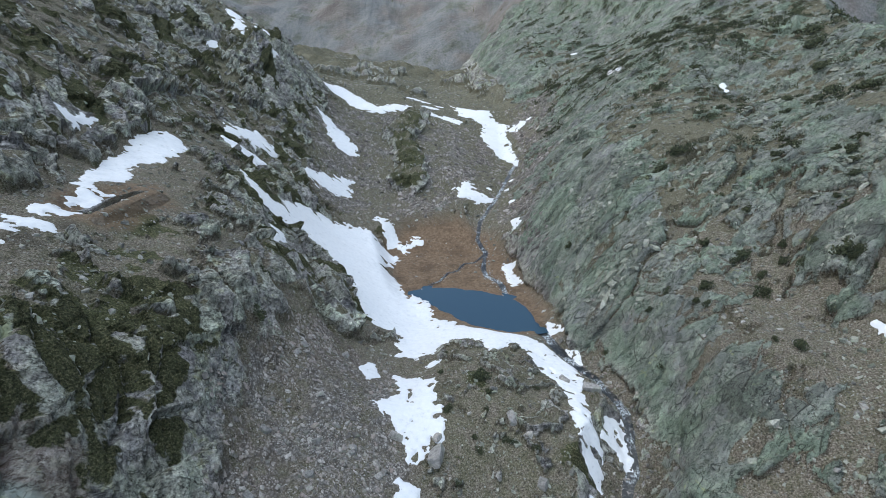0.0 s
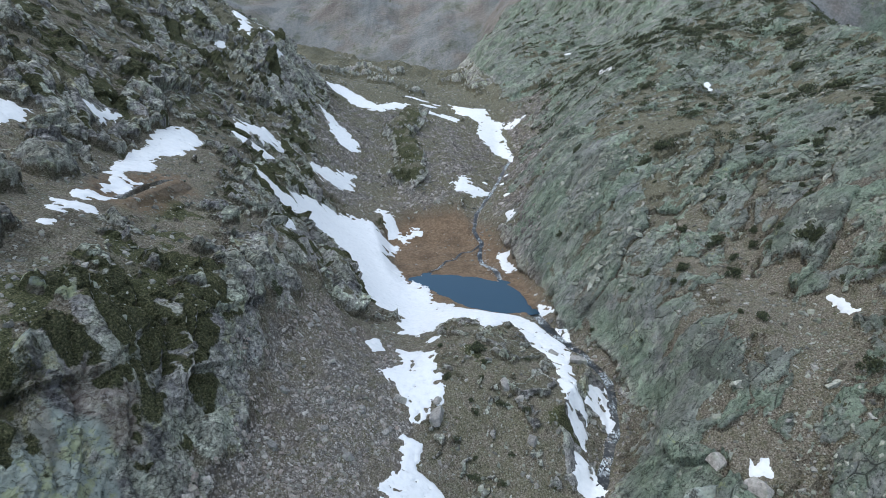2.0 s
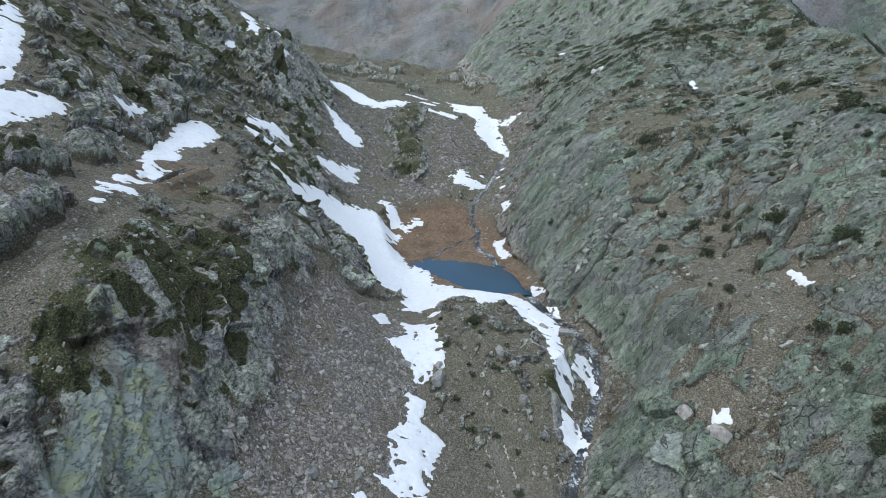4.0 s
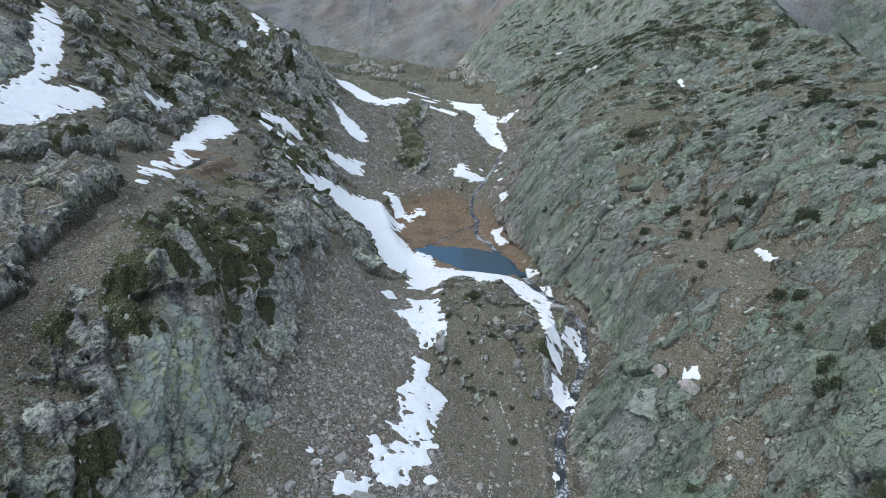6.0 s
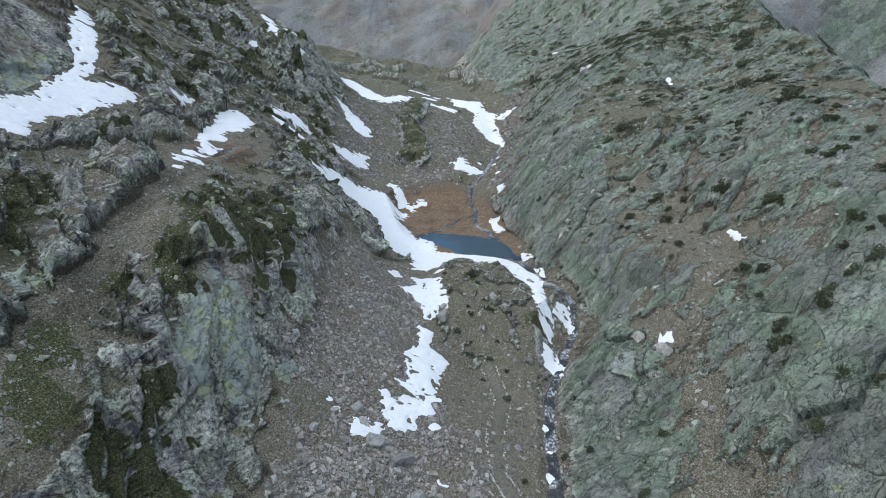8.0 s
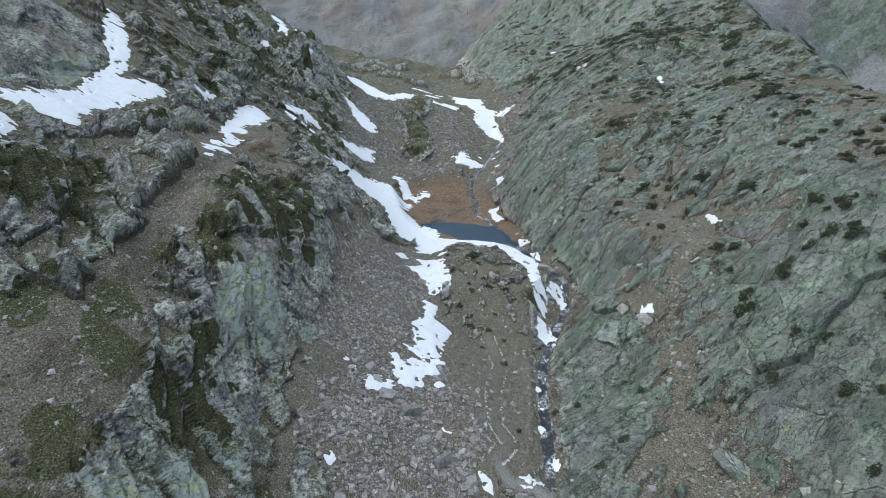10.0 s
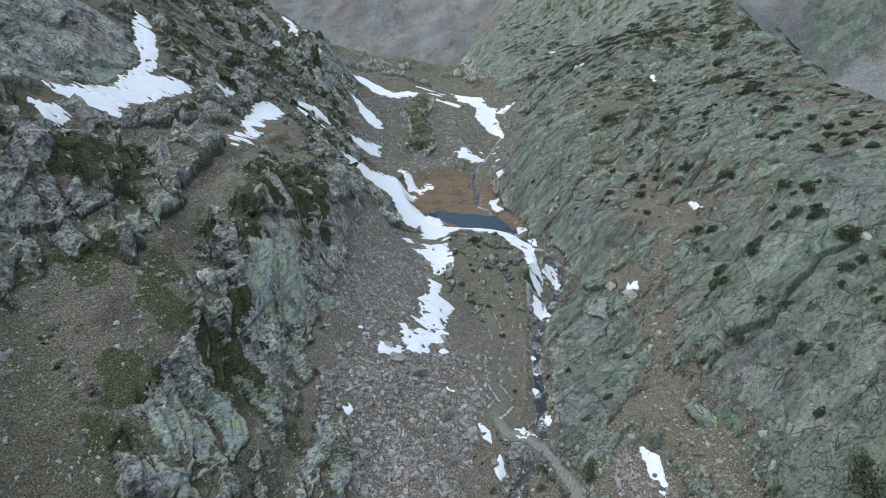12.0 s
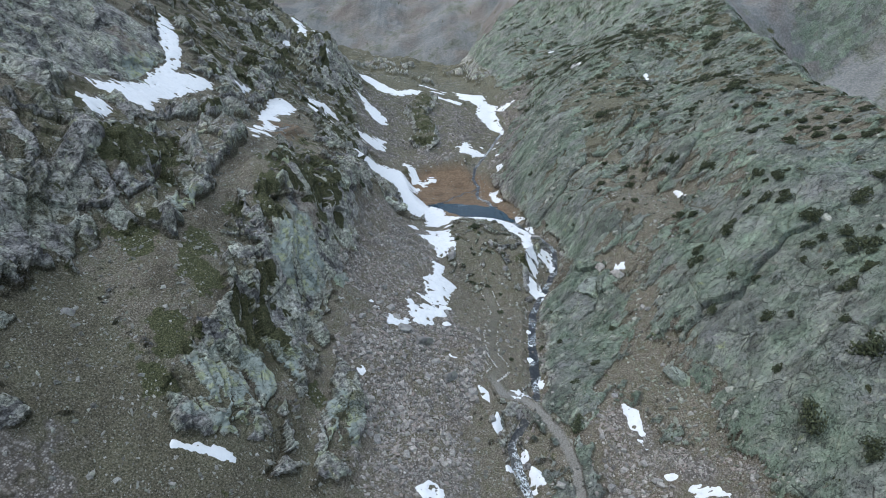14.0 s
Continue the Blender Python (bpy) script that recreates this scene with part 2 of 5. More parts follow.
SNOW.append(("shore", ((28.5, 133.5), (30.5, 130), (31.5, 127), (28.5, 128))))
SNOW.append(("shore", ((31, 120), (33, 117.5), (33, 113), (31.5, 115))))
SNOW.append(("valley", ((5.5, 221), (11, 228), (14.5, 222), (19.5, 218.5), (14, 215.5), (6.5, 216))))
SNOW.append(("valley", ((5.5, 338.5), (19, 329.5), (27, 328.5), (29.5, 316.5), (35, 309), (34, 296.5), (35.5, 279.5), (35.5, 261), (31.5, 270.5), (25, 280.5), (21, 294), (23.5, 306), (19.5, 312), (10, 318))))
SNOW.append(("valley", ((-68, 296.5), (-67, 320), (-62, 336.5), (-46, 316.5), (-36.5, 303.5), (-20.5, 317.5), (-21.5, 308.5), (-34, 294.5), (-43, 293.5), (-53.5, 302.5), (-62.5, 304.5))))
SNOW.append(("valley", ((-19, 315.5), (-7.5, 314), (10, 307.5), (8, 302), (-4.5, 308), (-15.5, 309.5))))
SNOW.append(("valley", ((-59.5, 263), (-55, 264), (-48.5, 257.5), (-43, 251.5), (-39.5, 248.5), (-40, 241.5), (-45, 240), (-49.5, 244), (-54, 255))))
SNOW.append(("valley", ((-53.5, 199), (-49, 208), (-44, 213.5), (-42, 221), (-39, 223), (-38, 208.5), (-42.5, 204), (-47, 201), (-51, 197))))
SNOW.append(("flank", ((-72.5, 184), (-69.5, 191), (-66, 198), (-61.5, 197), (-62.5, 188.5), (-66, 185.5), (-70, 181.5))))
SNOW.append(("flank", ((-69, 173.5), (-65, 177), (-59, 178.5), (-61.5, 173), (-65, 170))))
SNOW.append(("flank", ((-46, 136.5), (-43, 138), (-41, 133.5), (-42, 124.5))))
SNOW.append(("bench", ((-77.5, 151), (-72.5, 150.5), (-69.5, 145.5), (-69, 133.5), (-71.5, 129), (-72, 122.5), (-68, 112.5), (-70.5, 109), (-69.5, 103.5), (-66, 104.5), (-64.5, 96), (-67.5, 92.5), (-68.5, 100), (-73.5, 109.5), (-77, 123), (-76.5, 130.5), (-78.5, 137))))
SNOW.append(("bench", ((-68.5, 86), (-67, 91), (-64, 92), (-64.5, 87), (-67, 85))))
SNOW.append(("bench", ((-68, 81), (-66, 82.5), (-62, 83.5), (-64.5, 79), (-65.5, 77))))
SNOW.append(("bench", ((-87.5, 127), (-85.5, 132.5), (-84, 137.5), (-84.5, 130.5), (-86, 126.5))))
SNOW.append(("high", ((-97, 239), (-96, 243), (-93, 242), (-95.5, 236.5))))
SNOW.append(("meadow", ((-25, 199.5), (-19, 197.5), (-17, 191.5), (-20.5, 187.5), (-24, 194))))
SNOW.append(("meadow", ((-16.5, 188.5), (-9.5, 194), (-7.5, 193), (-14, 186))))
SNOW.append(("east", ((87.5, 297.5), (92.5, 297), (88.5, 286.5))))
SNOW.append(("east", ((115, 233.5), (116, 232.5), (115.5, 227), (113, 225.5))))
SNOW.append(("east", ((78.5, 88), (79, 85.5), (79, 81), (77.5, 81), (76.5, 83), (78, 85.5))))
SNOW.append(("east", ((51.5, 61.5), (53.5, 60), (52.5, 58), (50.5, 59))))
SNOW.append(("west", ((-119.5, 138.5), (-115, 137), (-105, 120.5), (-102, 113), (-99.5, 106.5), (-101, 101.5), (-95, 107), (-89, 111), (-93, 93.5), (-94.5, 75.5), (-89.5, 61.5), (-93, 55.5), (-96.5, 53.5), (-101, 55), (-100, 68), (-102, 83), (-103, 97), (-103, 106), (-107.5, 113.5), (-113, 122.5))))
SNOW.append(("west", ((-95.5, 42), (-94, 46.5), (-90.5, 45.5), (-91, 38), (-93, 39))))
SNOW.append(("low", ((-51.5, -23), (-48.5, -21.5), (-46, -20), (-43, -20), (-45, -21.5), (-48.5, -22))))
SNOW.append(("low", ((-10, -10.5), (-7, -8.5), (-4.5, -10.5), (-8.5, -12))))
SNOW.append(("low", ((5, 19.5), (7, 18.5), (7.5, 15.5), (5.5, 17))))
SNOW.append(("low", ((7.5, 10), (9, 13.5), (10, 10.5), (8.5, 8.5))))
SNOW.append(("low", ((13, 19), (16.5, 22), (18.5, 21), (15.5, 18.5))))
SNOW.append(("low", ((15.5, 0), (17.5, -1.5), (18.5, -4), (16, -5.5), (15.5, -3))))
SNOW.append(("low", ((39, 10), (41.5, 7), (40.5, 1), (39, 3.5))))
SNOW.append(("low", ((39.5, 0), (41.5, -1.5), (40.5, -2.5))))
SNOW.append(("low", ((45.5, -14), (48.5, -15.5), (51, -18.5), (46, -16))))
def dab(x, y, long, wide, turn, seed):
    """The ragged outline of a small remnant."""
    r, c, n = random.Random(seed), math.cos(radians(turn)), math.sin(radians(turn))
    ring = [(math.cos(k * 0.7) * long * r.uniform(0.6, 1.25), math.sin(k * 0.7) * wide * r.uniform(0.6, 1.25)) for k in range(9)]
    return tuple((x + u * c - v * n, y + u * n + v * c) for u, v in ring)


for k, (kind, x, y, long, wide, turn) in enumerate((
        ("valley", -14.5, 338, 6, 2.5, 10), ("valley", -21, 400, 5, 3, 40), ("valley", -33, 600, 9, 4, 0), ("valley", -43, 534, 4, 6, 0), ("valley", -8, 325, 5, 1.8, 20),
        ("valley", 44, 452, 8, 4, 5), ("valley", 55, 456, 6, 4, 0), ("east", 93, 402, 5, 2.5, 0), ("valley", -2, 332, 3, 1.5, 0), ("valley", 42, 305, 6, 2.5, 30),
        ("shore", 27.4, 210, 1.2, 1.0, 0), ("shore", 27, 193, 1.4, 2.2, 0), ("shore", 28, 226, 1.2, 1.0, 0), ("shore", 30.5, 238, 1.0, 1.6, 0), ("valley", 20, 226, 1.4, 1.0, 0),
        ("stream", 22.7, 49.3, 0.8, 1.3, 0), ("stream", 21, 35.3, 1.2, 1.9, 10), ("stream", 21.8, 26, 0.9, 1.7, 0), ("stream", 14.7, 3.3, 0.9, 1.3, 0), ("stream", 10.5, -0.2, 0.7, 1.0, 0),
        ("stream", 22, 42, 0.6, 0.9, 0), ("low", 43, -10, 1.3, 0.6, -30), ("scrap", -24.8, 16.3, 0.6, 1.1, 0), ("scrap", -25.3, 40.3, 0.7, 0.5, 0), ("scrap", -3.3, 41.3, 1.0, 0.9, 0),
        ("scrap", -1.7, 28.2, 1.2, 0.6, -20), ("scrap", -3.4, 49.5, 1.2, 0.7, 0), ("scrap", -22.9, 38.5, 0.6, 0.4, 0), ("scrap", -5, 69.8, 0.8, 1.5, 0), ("high", -94, 266, 15, 2.4, -62), ("high", -80, 266, 4.5, 2, 0), ("high", -77, 258, 3.5, 1.3, 0), ("high", -89, 277, 4, 1.4, -50), ("bench", -63, 71.5, 0.9, 0.9, 0))):
    SNOW.append((kind, dab(x, y, long, wide, turn, k)))

TALUS = [(-34, 100), (-14, 108), (-4, 95), (-3, 70), (0, 45), (5, 25), (3, 0), (8, -40), (-22, -40), (-27, -5), (-27, 20), (-33, 40), (-35, 70)]
HIGH_TALUS = [(-62, 290), (-30, 296), (0, 300), (22, 300), (33, 262), (22, 216), (0, 205), (-25, 200), (-45, 190), (-58, 230)]
FOOT_TALUS = [(28, -2), (38, 8), (46, -3), (56, -16), (62, -50), (24, -50)]
EAST_FOOT = [(29, 160), (36, 180), (40, 205), (47, 235), (54, 262), (62, 300), (70, 335), (46, 338), (38, 300), (36, 262), (29, 236), (25, 215), (24, 192), (27, 165)]
WEST_GRAVEL = [(-95, -24), (-70, -28), (-58, -33), (-44, -38), (-40, -60), (-100, -60)]
WEST_PASTURE = [(-92, 4), (-76, 0), (-62, -12), (-46, -20), (-34, -6), (-27, -10), (-26, -45), (-110, -45), (-105, -10)]

# ---- carve pond, streams, tarn and path into the land ----
SOFT = BASE.copy()
SOFT += fractal(X, Y, 26, 3, 3) * 0.7
east_of = X - np.interp(Y, [p[1] for p in OUTLET[::-1]] + [160, 204, 255, 330, 420], [p[0] for p in OUTLET[::-1]] + [26, 20, 34, 40, 30])
m = inside(X, Y, MEADOW)
meadow = ramp(m, -5, 3)
SOFT = SOFT * (1 - meadow) + (1.25 + 0.085 * np.maximum(0, Y - 168) + 0.30 * np.maximum(0, Y - 186)) * meadow
pond_in = inside(X, Y, POND) + 0.5 * fractal(X, Y, 5, 3, 31)
near_pond = ramp(pond_in, -2.5, -0.3)
SOFT = SOFT * (1 - near_pond) + (POND_LEVEL + np.clip(-pond_in * 0.12, -1.3, 0.35)) * near_pond
tarn_in = inside(X, Y, TARN) + 0.3 * fractal(X, Y, 4, 3, 41)
near_tarn = ramp(tarn_in, -4, -0.5)
SOFT = SOFT * (1 - near_tarn) + (TARN_LEVEL + np.clip(-tarn_in * 0.2, -0.8, 0.5)) * near_tarn
wet = np.zeros_like(SOFT)
uncut = SOFT.copy()
for line, half, bank in ((OUTLET, 1.3, 0.8), (INLET, 0.7, 0.45), (BRANCH, 0.6, 0.4)):
    d, at = off_line(X, Y, line)
    d = d + 0.35 * fractal(X, Y, 3, 2, 51)
    bed = np.interp(at, np.arange(len(line)), [p[2] for p in line]) - 0.35
    cut = bed + np.maximum(0, d - half) * bank + 0.10 * np.maximum(0, d - 4) ** 2
    SOFT = np.minimum(SOFT, cut)
    fill = ramp(d, half + 2.5, half)
    SOFT = SOFT * (1 - fill) + np.maximum(SOFT, bed + 0.25 * np.maximum(0, d - half)) * fill
    wet = np.maximum(wet, ramp(d, half + 1.6, half))
trail_d, _ = off_line(X, Y, TRAIL)
trail = ramp(trail_d + 0.25 * fractal(X, Y, 2, 2, 61), 1.45, 0.75)
# the path crosses the stream on a bank of stones
bank = ramp(trail_d, 2.8, 1.4) * ramp(Y, 25, 21) * ramp(Y, 4, 8)
SOFT = SOFT * (1 - bank) + np.maximum(SOFT, uncut + 0.5) * bank
wet = wet * (1 - bank)
gully_d, _ = off_line(X, Y, GULLY)
snow_in = np.full_like(SOFT, -50.0)
for _, ring in SNOW:
    lo, hi = np.min(ring, axis=0) - 6, np.max(ring, axis=0) + 6
    i0, i1, j0, j1 = np.searchsorted(GX, lo[0]), np.searchsorted(GX, hi[0]), np.searchsorted(GY, lo[1]), np.searchsorted(GY, hi[1])
    box = (slice(j0, j1), slice(i0, i1))
    if i1 > i0 and j1 > j0:
        snow_in[box] = np.maximum(snow_in[box], inside(X[box], Y[box], ring))
under_snow = ramp(snow_in, -2.5, -0.2)

# ---- what covers the ground ----
RIB = [(-15, 300), (-21, 268), (-13, 240), (-15, 224)]
rib_d, _ = off_line(X, Y, RIB)
rib = ramp(rib_d + 2 * fractal(X, Y, 8, 3, 62), 9, 3)
SOFT += 3.6 * rib
SOFT += 3.2 * ramp(inside(X, Y, [(-29.7, 14), (-25, 10), (-22, 0), (-24.3, -15), (-29.8, -17), (-31, -4)]), -2.5, 2.5)
dzdy, dzdx = np.gradient(SOFT, GY, GX)
slope = np.hypot(dzdx, dzdy)
talus = np.maximum.reduce([ramp(inside(X, Y, r) + 6.0 * fractal(X, Y, 15, 5, 71, 0.6), -3, 4) for r in (TALUS, HIGH_TALUS, FOOT_TALUS, EAST_FOOT, WEST_GRAVEL)])* (1 - rib)
talus = talus * (1 - 0.65 * ramp(fractal(X, Y, 16, 4, 79), -0.25, 0.25) * ramp(Y, 150, 190))
pasture = ramp(inside(X, Y, WEST_PASTURE) + 4 * fractal(X, Y, 10, 4, 72), -2, 4)
east = ramp(east_of + 2.5 * fractal(X, Y, 9, 3, 73), 2, 6)
west = ramp(-east_of, 10, 30)
gully = np.exp(-(gully_d / (4.5 + 1.5 * fractal(X, Y, 9, 2, 74))) ** 2) * ramp(X, 36, 46)
second_valley = ramp(X - 157 - (np.maximum(Y, 85) - 150) * 0.22 + 5 * fractal(X, Y, 30, 3, 76), 4, 16) * ramp(Y, 40, 80)
head_wall = ramp(Y + 55 * fractal(X, Y, 75, 5, 77, 0.6) - np.interp(X, (-60, 60, 300), (655, 590, 630)), -40, 45)
head_floor = ramp(Y, 345, 385) * ramp(X + 12 * fractal(X, Y, 30, 4, 78), 26, 8) * (1 - head_wall)
gravel = np.clip(np.maximum(second_valley, head_wall), 0, 1)
far = ramp(np.hypot(np.maximum(0, np.abs(X) - 125), np.maximum(0, Y - 400)), 0, 150)
U, V = 0.83 * X + 0.56 * Y, -0.56 * X + 0.83 * Y
patchy = 0.30 * fractal(U * 0.55, V, 12, 3, 81, 0.6) + 0.34 * fractal(U * 0.5, V, 3.6, 4, 84, 0.65)
mound = ramp(inside(X, Y, [(-4, 122), (20, 124), (34, 104), (30, 80), (22, 62), (2, 62), (-2, 90)]), -2, 4)
COULOIR = [(-64.5, 108), (-64.5, 95), (-61.5, 70), (-60.2, 53), (-61.8, 40), (-61, 29), (-61.5, 21), (-60.4, 15), (-59, 7), (-57.5, -2)]
couloir_d, couloir_at = off_line(X, Y, COULOIR)
couloir = ramp(couloir_d + 1.6 * fractal(X, Y, 6, 4, 83, 0.6) - np.interp(couloir_at, np.arange(10), (2.6, 2.2, 1.5, 2.2, 3.2, 2.8, 3.8, 5.2, 7.0, 7.5)), 0.9, -0.9)
crag_zone = ramp(-X, 61, 66) * ramp(Y + 0.35 * (X + 66), 11, 18) * ramp(Y, 120, 100) * ramp(fractal(X, Y, 15, 3, 85) + 0.4 * ramp(Y, 70, 50), -0.30, 0.05) * (1 - couloir) * (1 - near_tarn) * ramp(snow_in, -2, -7)
bank_slab = ramp(east_of, 1.5, 4) * ramp(X + 3 * fractal(X, Y, 9, 3, 86) - np.interp(Y, (10, 17, 28, 40, 55, 70), (33, 35, 41.5, 47.5, 49, 47)), 1, -3) * ramp(Y, 8, 16) * ramp(Y, 85, 65)
rock = ramp(slope + 0.9 * crag_zone + 0.55 * bank_slab - 0.8 * couloir + patchy + 0.50 * east + 0.16 * ramp(X, 75, 110) * east + 0.16 * west - 0.10 * mound + 0.55 * mound * ramp(Y, 80, 100) + 0.30 * ramp(Y, 330, 380) * ramp(slope, 0.0, 0.25) - 0.55 * gully
            - 0.8 * pasture * ramp(slope, 1.15, 0.8) - 1.2 * meadow - 1.0 * talus * ramp(slope, 1.3, 1.0) - 0.4 * head_floor - 2.0 * gravel + 0.6 * rib, 0.80, 1.0)
rock = np.maximum(rock, mound * ramp(fractal(X, Y, 8, 4, 110, 0.6) + 0.25 * ramp(X, 17, 26) + 0.2 * ramp(Y, 88, 104), 0.22, 0.4))
soil_spots = np.maximum.reduce([np.exp(-((X - x) ** 2 + (Y - y) ** 2) / (r * (1 + 0.5 * fractal(X, Y, 8, 4, 87, 0.6))) ** 2) for x, y, r in SOIL_HOLLOWS])
rock = rock * (1 - ramp(soil_spots + 0.3 * fractal(U, V, 3, 3, 88, 0.6), 0.40, 0.62))
rock = rock * (1 - trail) * (1 - near_pond) * (1 - ramp(X + 4 * fractal(X, Y, 9, 4, 75), -37, -31) * ramp(X, -3, -7) * ramp(Y, 118, 100) * ramp(Y, -35, -15))
# two rocky ribs that run out into the scree below the buttress
KNOLLS = ((-70, 492, 26), (-95, 470, 22), (-40, 505, 16), (12, 470, 18), (40, 440, 20), (-60, 440, 14), (-20, 372, 14), (30, 395, 16), (-45, 395, 12))
knoll = np.maximum.reduce([np.exp(-((X - x) / r) ** 2 - ((Y - y) / (0.7 * r)) ** 2) for x, y, r in KNOLLS])
knoll = ramp(knoll + 0.45 * fractal(X, Y, 16, 4, 103, 0.6), 0.45, 0.75) * ramp(knoll, 0.1, 0.3)
rock = np.maximum(rock, knoll)
RIB_LOW = [(-29.7, 14), (-25, 10), (-22, 0), (-24.3, -15), (-29.8, -17), (-31, -4)]
RIB_MAIN = [(-37.8, 29.9), (-33, 22.6), (-38.5, 6.4), (-39.5, -2), (-40.6, -15), (-52, -21.5), (-56, -20), (-55, -5.7), (-52, 9), (-50, 25)]
low_rib, main_rib = (ramp(inside(X, Y, r) + 1.6 * fractal(X, Y, 6, 4, 89, 0.6), -0.8, 1.2) for r in (RIB_LOW, RIB_MAIN))
rock = np.maximum.reduce([rock, low_rib, main_rib * ramp(fractal(X, Y, 8, 4, 90, 0.6), -0.8, -0.5)])
talus = talus * (1 - low_rib)
moss = ramp(fractal(X, Y, 9, 5, 91, 0.65) + 0.30 * west - 0.6 * east - 0.30 * (slope - 0.7) + 0.3 * rib, 0.42, 0.62) * np.maximum(ramp(-X, 30, 40), rib) * (1 - 0.7 * pasture)

# ---- relief of the rock: foliated slabs on the east side, broken crags on the west ----
Uw, Vw = U + 1.2 * fractal(X, Y, 10, 3, 95), V + 1.5 * fractal(X, Y, 9, 3, 96)
face, face_edge = steps(Uw * 0.62, Vw, 15.0, 5)
slab, edge = steps(Uw * 0.66, Vw * 1.05, 6.2, 15)
slab2, edge2 = steps(Uw * 0.7, Vw, 2.5, 115)
great_slab = ramp(inside(X, Y, GREAT_SLAB) + 2.5 * fractal(X, Y, 9, 4, 106, 0.6), -1, 3)
broken = ramp(fractal(X, Y, 15, 4, 94, 0.6), -0.15, 0.3) * (1 - 0.8 * great_slab)
ledge_here = ramp(fractal(X, Y, 16, 3, 99), 0.0, 0.4) * (1 - 0.7 * great_slab)
relief_e = 0.5 * ridged(U * 0.7, V, 21, 2, 107) + 2.2 * fractal(U * 0.7, V, 24, 3, 101) + 2.1 * face + (0.65 + 0.5 * broken) * slab + (0.12 + 0.34 * broken) * slab2 \
    - 0.9 * np.exp(-face_edge * 34) - 0.45 * np.exp(-edge * 18) - 0.2 * broken * np.exp(-edge2 * 9) \
    + ledge_here * ramp(X, 150, 105) * (1.1 * saw(-Vw / 10.5 + 0.8 * fractal(U * 0.5, V, 14, 3, 104), 0.88) + 0.25 * saw(-Vw / 3.6 + 0.7 * fractal(U * 0.5, V, 6, 2, 105), 0.8)) + 0.05 * grain(Uw, Vw * 1.3, 112)
# on the west side the rock is laid out along the face of the cliffs, so that blocks keep their shape where it is steep
along, down = Y + 0.25 * X, SOFT - 0.55 * X
U2, V2 = 0.42 * along + 0.91 * down + 0.9 * fractal(along, down, 12, 2, 97), 0.91 * along - 0.42 * down + 0.9 * fractal(along, down, 12, 2, 98)
crag, cedge = steps(U2 * 0.42, V2, 5.6, 25)
crag2, cedge2 = steps(U2 * 0.36, V2, 2.2, 35)
crag3 = steps(U2 * 0.4, V2, 1.0, 36)[0]
big = steps(along * 0.75, down, 14, 55)[0]
relief_w = 1.4 * ridged(along, down, 24, 2, 121) + 3.6 * big + 2.1 * crag + 0.42 * crag2 + 0.10 * crag3 - 0.7 * np.exp(-cedge * 26) - 0.2 * np.exp(-cedge2 * 14) \
    + 1.3 * saw(V2 / 7.0 + 0.5 * fractal(along, down, 14, 2, 133), 0.9) + 0.22 * saw(V2 / 2.3 + 0.4 * fractal(along, down, 7, 2, 134), 0.85)
cleft = np.exp(-np.abs(grain(V2 / 9 + 0.3 * fractal(along, down, 12, 2, 136), U2 / 34, 137)) * 16)
relief_w -= ramp(slope, 0.7, 1.3) * 1.7 * cleft
tall_cliff = ramp(-X + 3 * fractal(X, Y, 10, 3, 82), 98, 106) * ramp(Y, 125, 112)
relief_w = relief_w * (1 - 0.55 * tall_cliff) + 1.5 * tall_cliff * steps(along, down * 0.8, 9, 65)[0]
relief = relief_w + (relief_e - relief_w) * ramp(east_of, -8, 2)
relief = relief + 2.5 * crag_zone * ramp(snow_in, -3, -14) * ramp(fractal(X, Y, 15, 3, 85), -0.1, 0.35)
relief = relief * (1 - 0.6 * mound) + 0.5 * mound * fractal(X, Y, 5, 3, 135)
stony, stony_edge = steps(X, Y, 1.25, 45)
relief = rock * (0.25 + relief) + (1 - rock) * (0.16 * fractal(X, Y, 2.4, 4, 141, 0.6) + 0.12 * moss * (1 + fractal(X, Y, 0.9, 2, 143))) + talus * (0.35 * stony - 0.15 * np.exp(-stony_edge * 8))
relief = relief * (1 - 0.55 * rib) * (1 - 0.95 * ramp(tarn_in, -9, -5))
relief = relief * (1 - 0.92 * under_snow) * (1 - 0.85 * trail) * (1 - 0.85 * near_pond) * (1 - 0.6 * wet)
relief += 3.5 * knoll * (1 + 0.7 * fractal(X, Y, 12, 3, 109))
relief += far * (1 - under_snow) * (6 * ridged(X, Y, 70, 4, 151) * (1 - 0.6 * gravel) + 2 * fractal(X, Y, 22, 3, 152))
nz = 1 / np.sqrt(1 + slope ** 2)
reach = np.minimum(1, 1.2 / np.maximum(slope, 0.01))
PX, PY, PZ = X - dzdx * nz * relief * reach * 0.9, Y - dzdy * nz * relief * reach * 0.9, SOFT + relief * np.maximum(nz, 0.5)


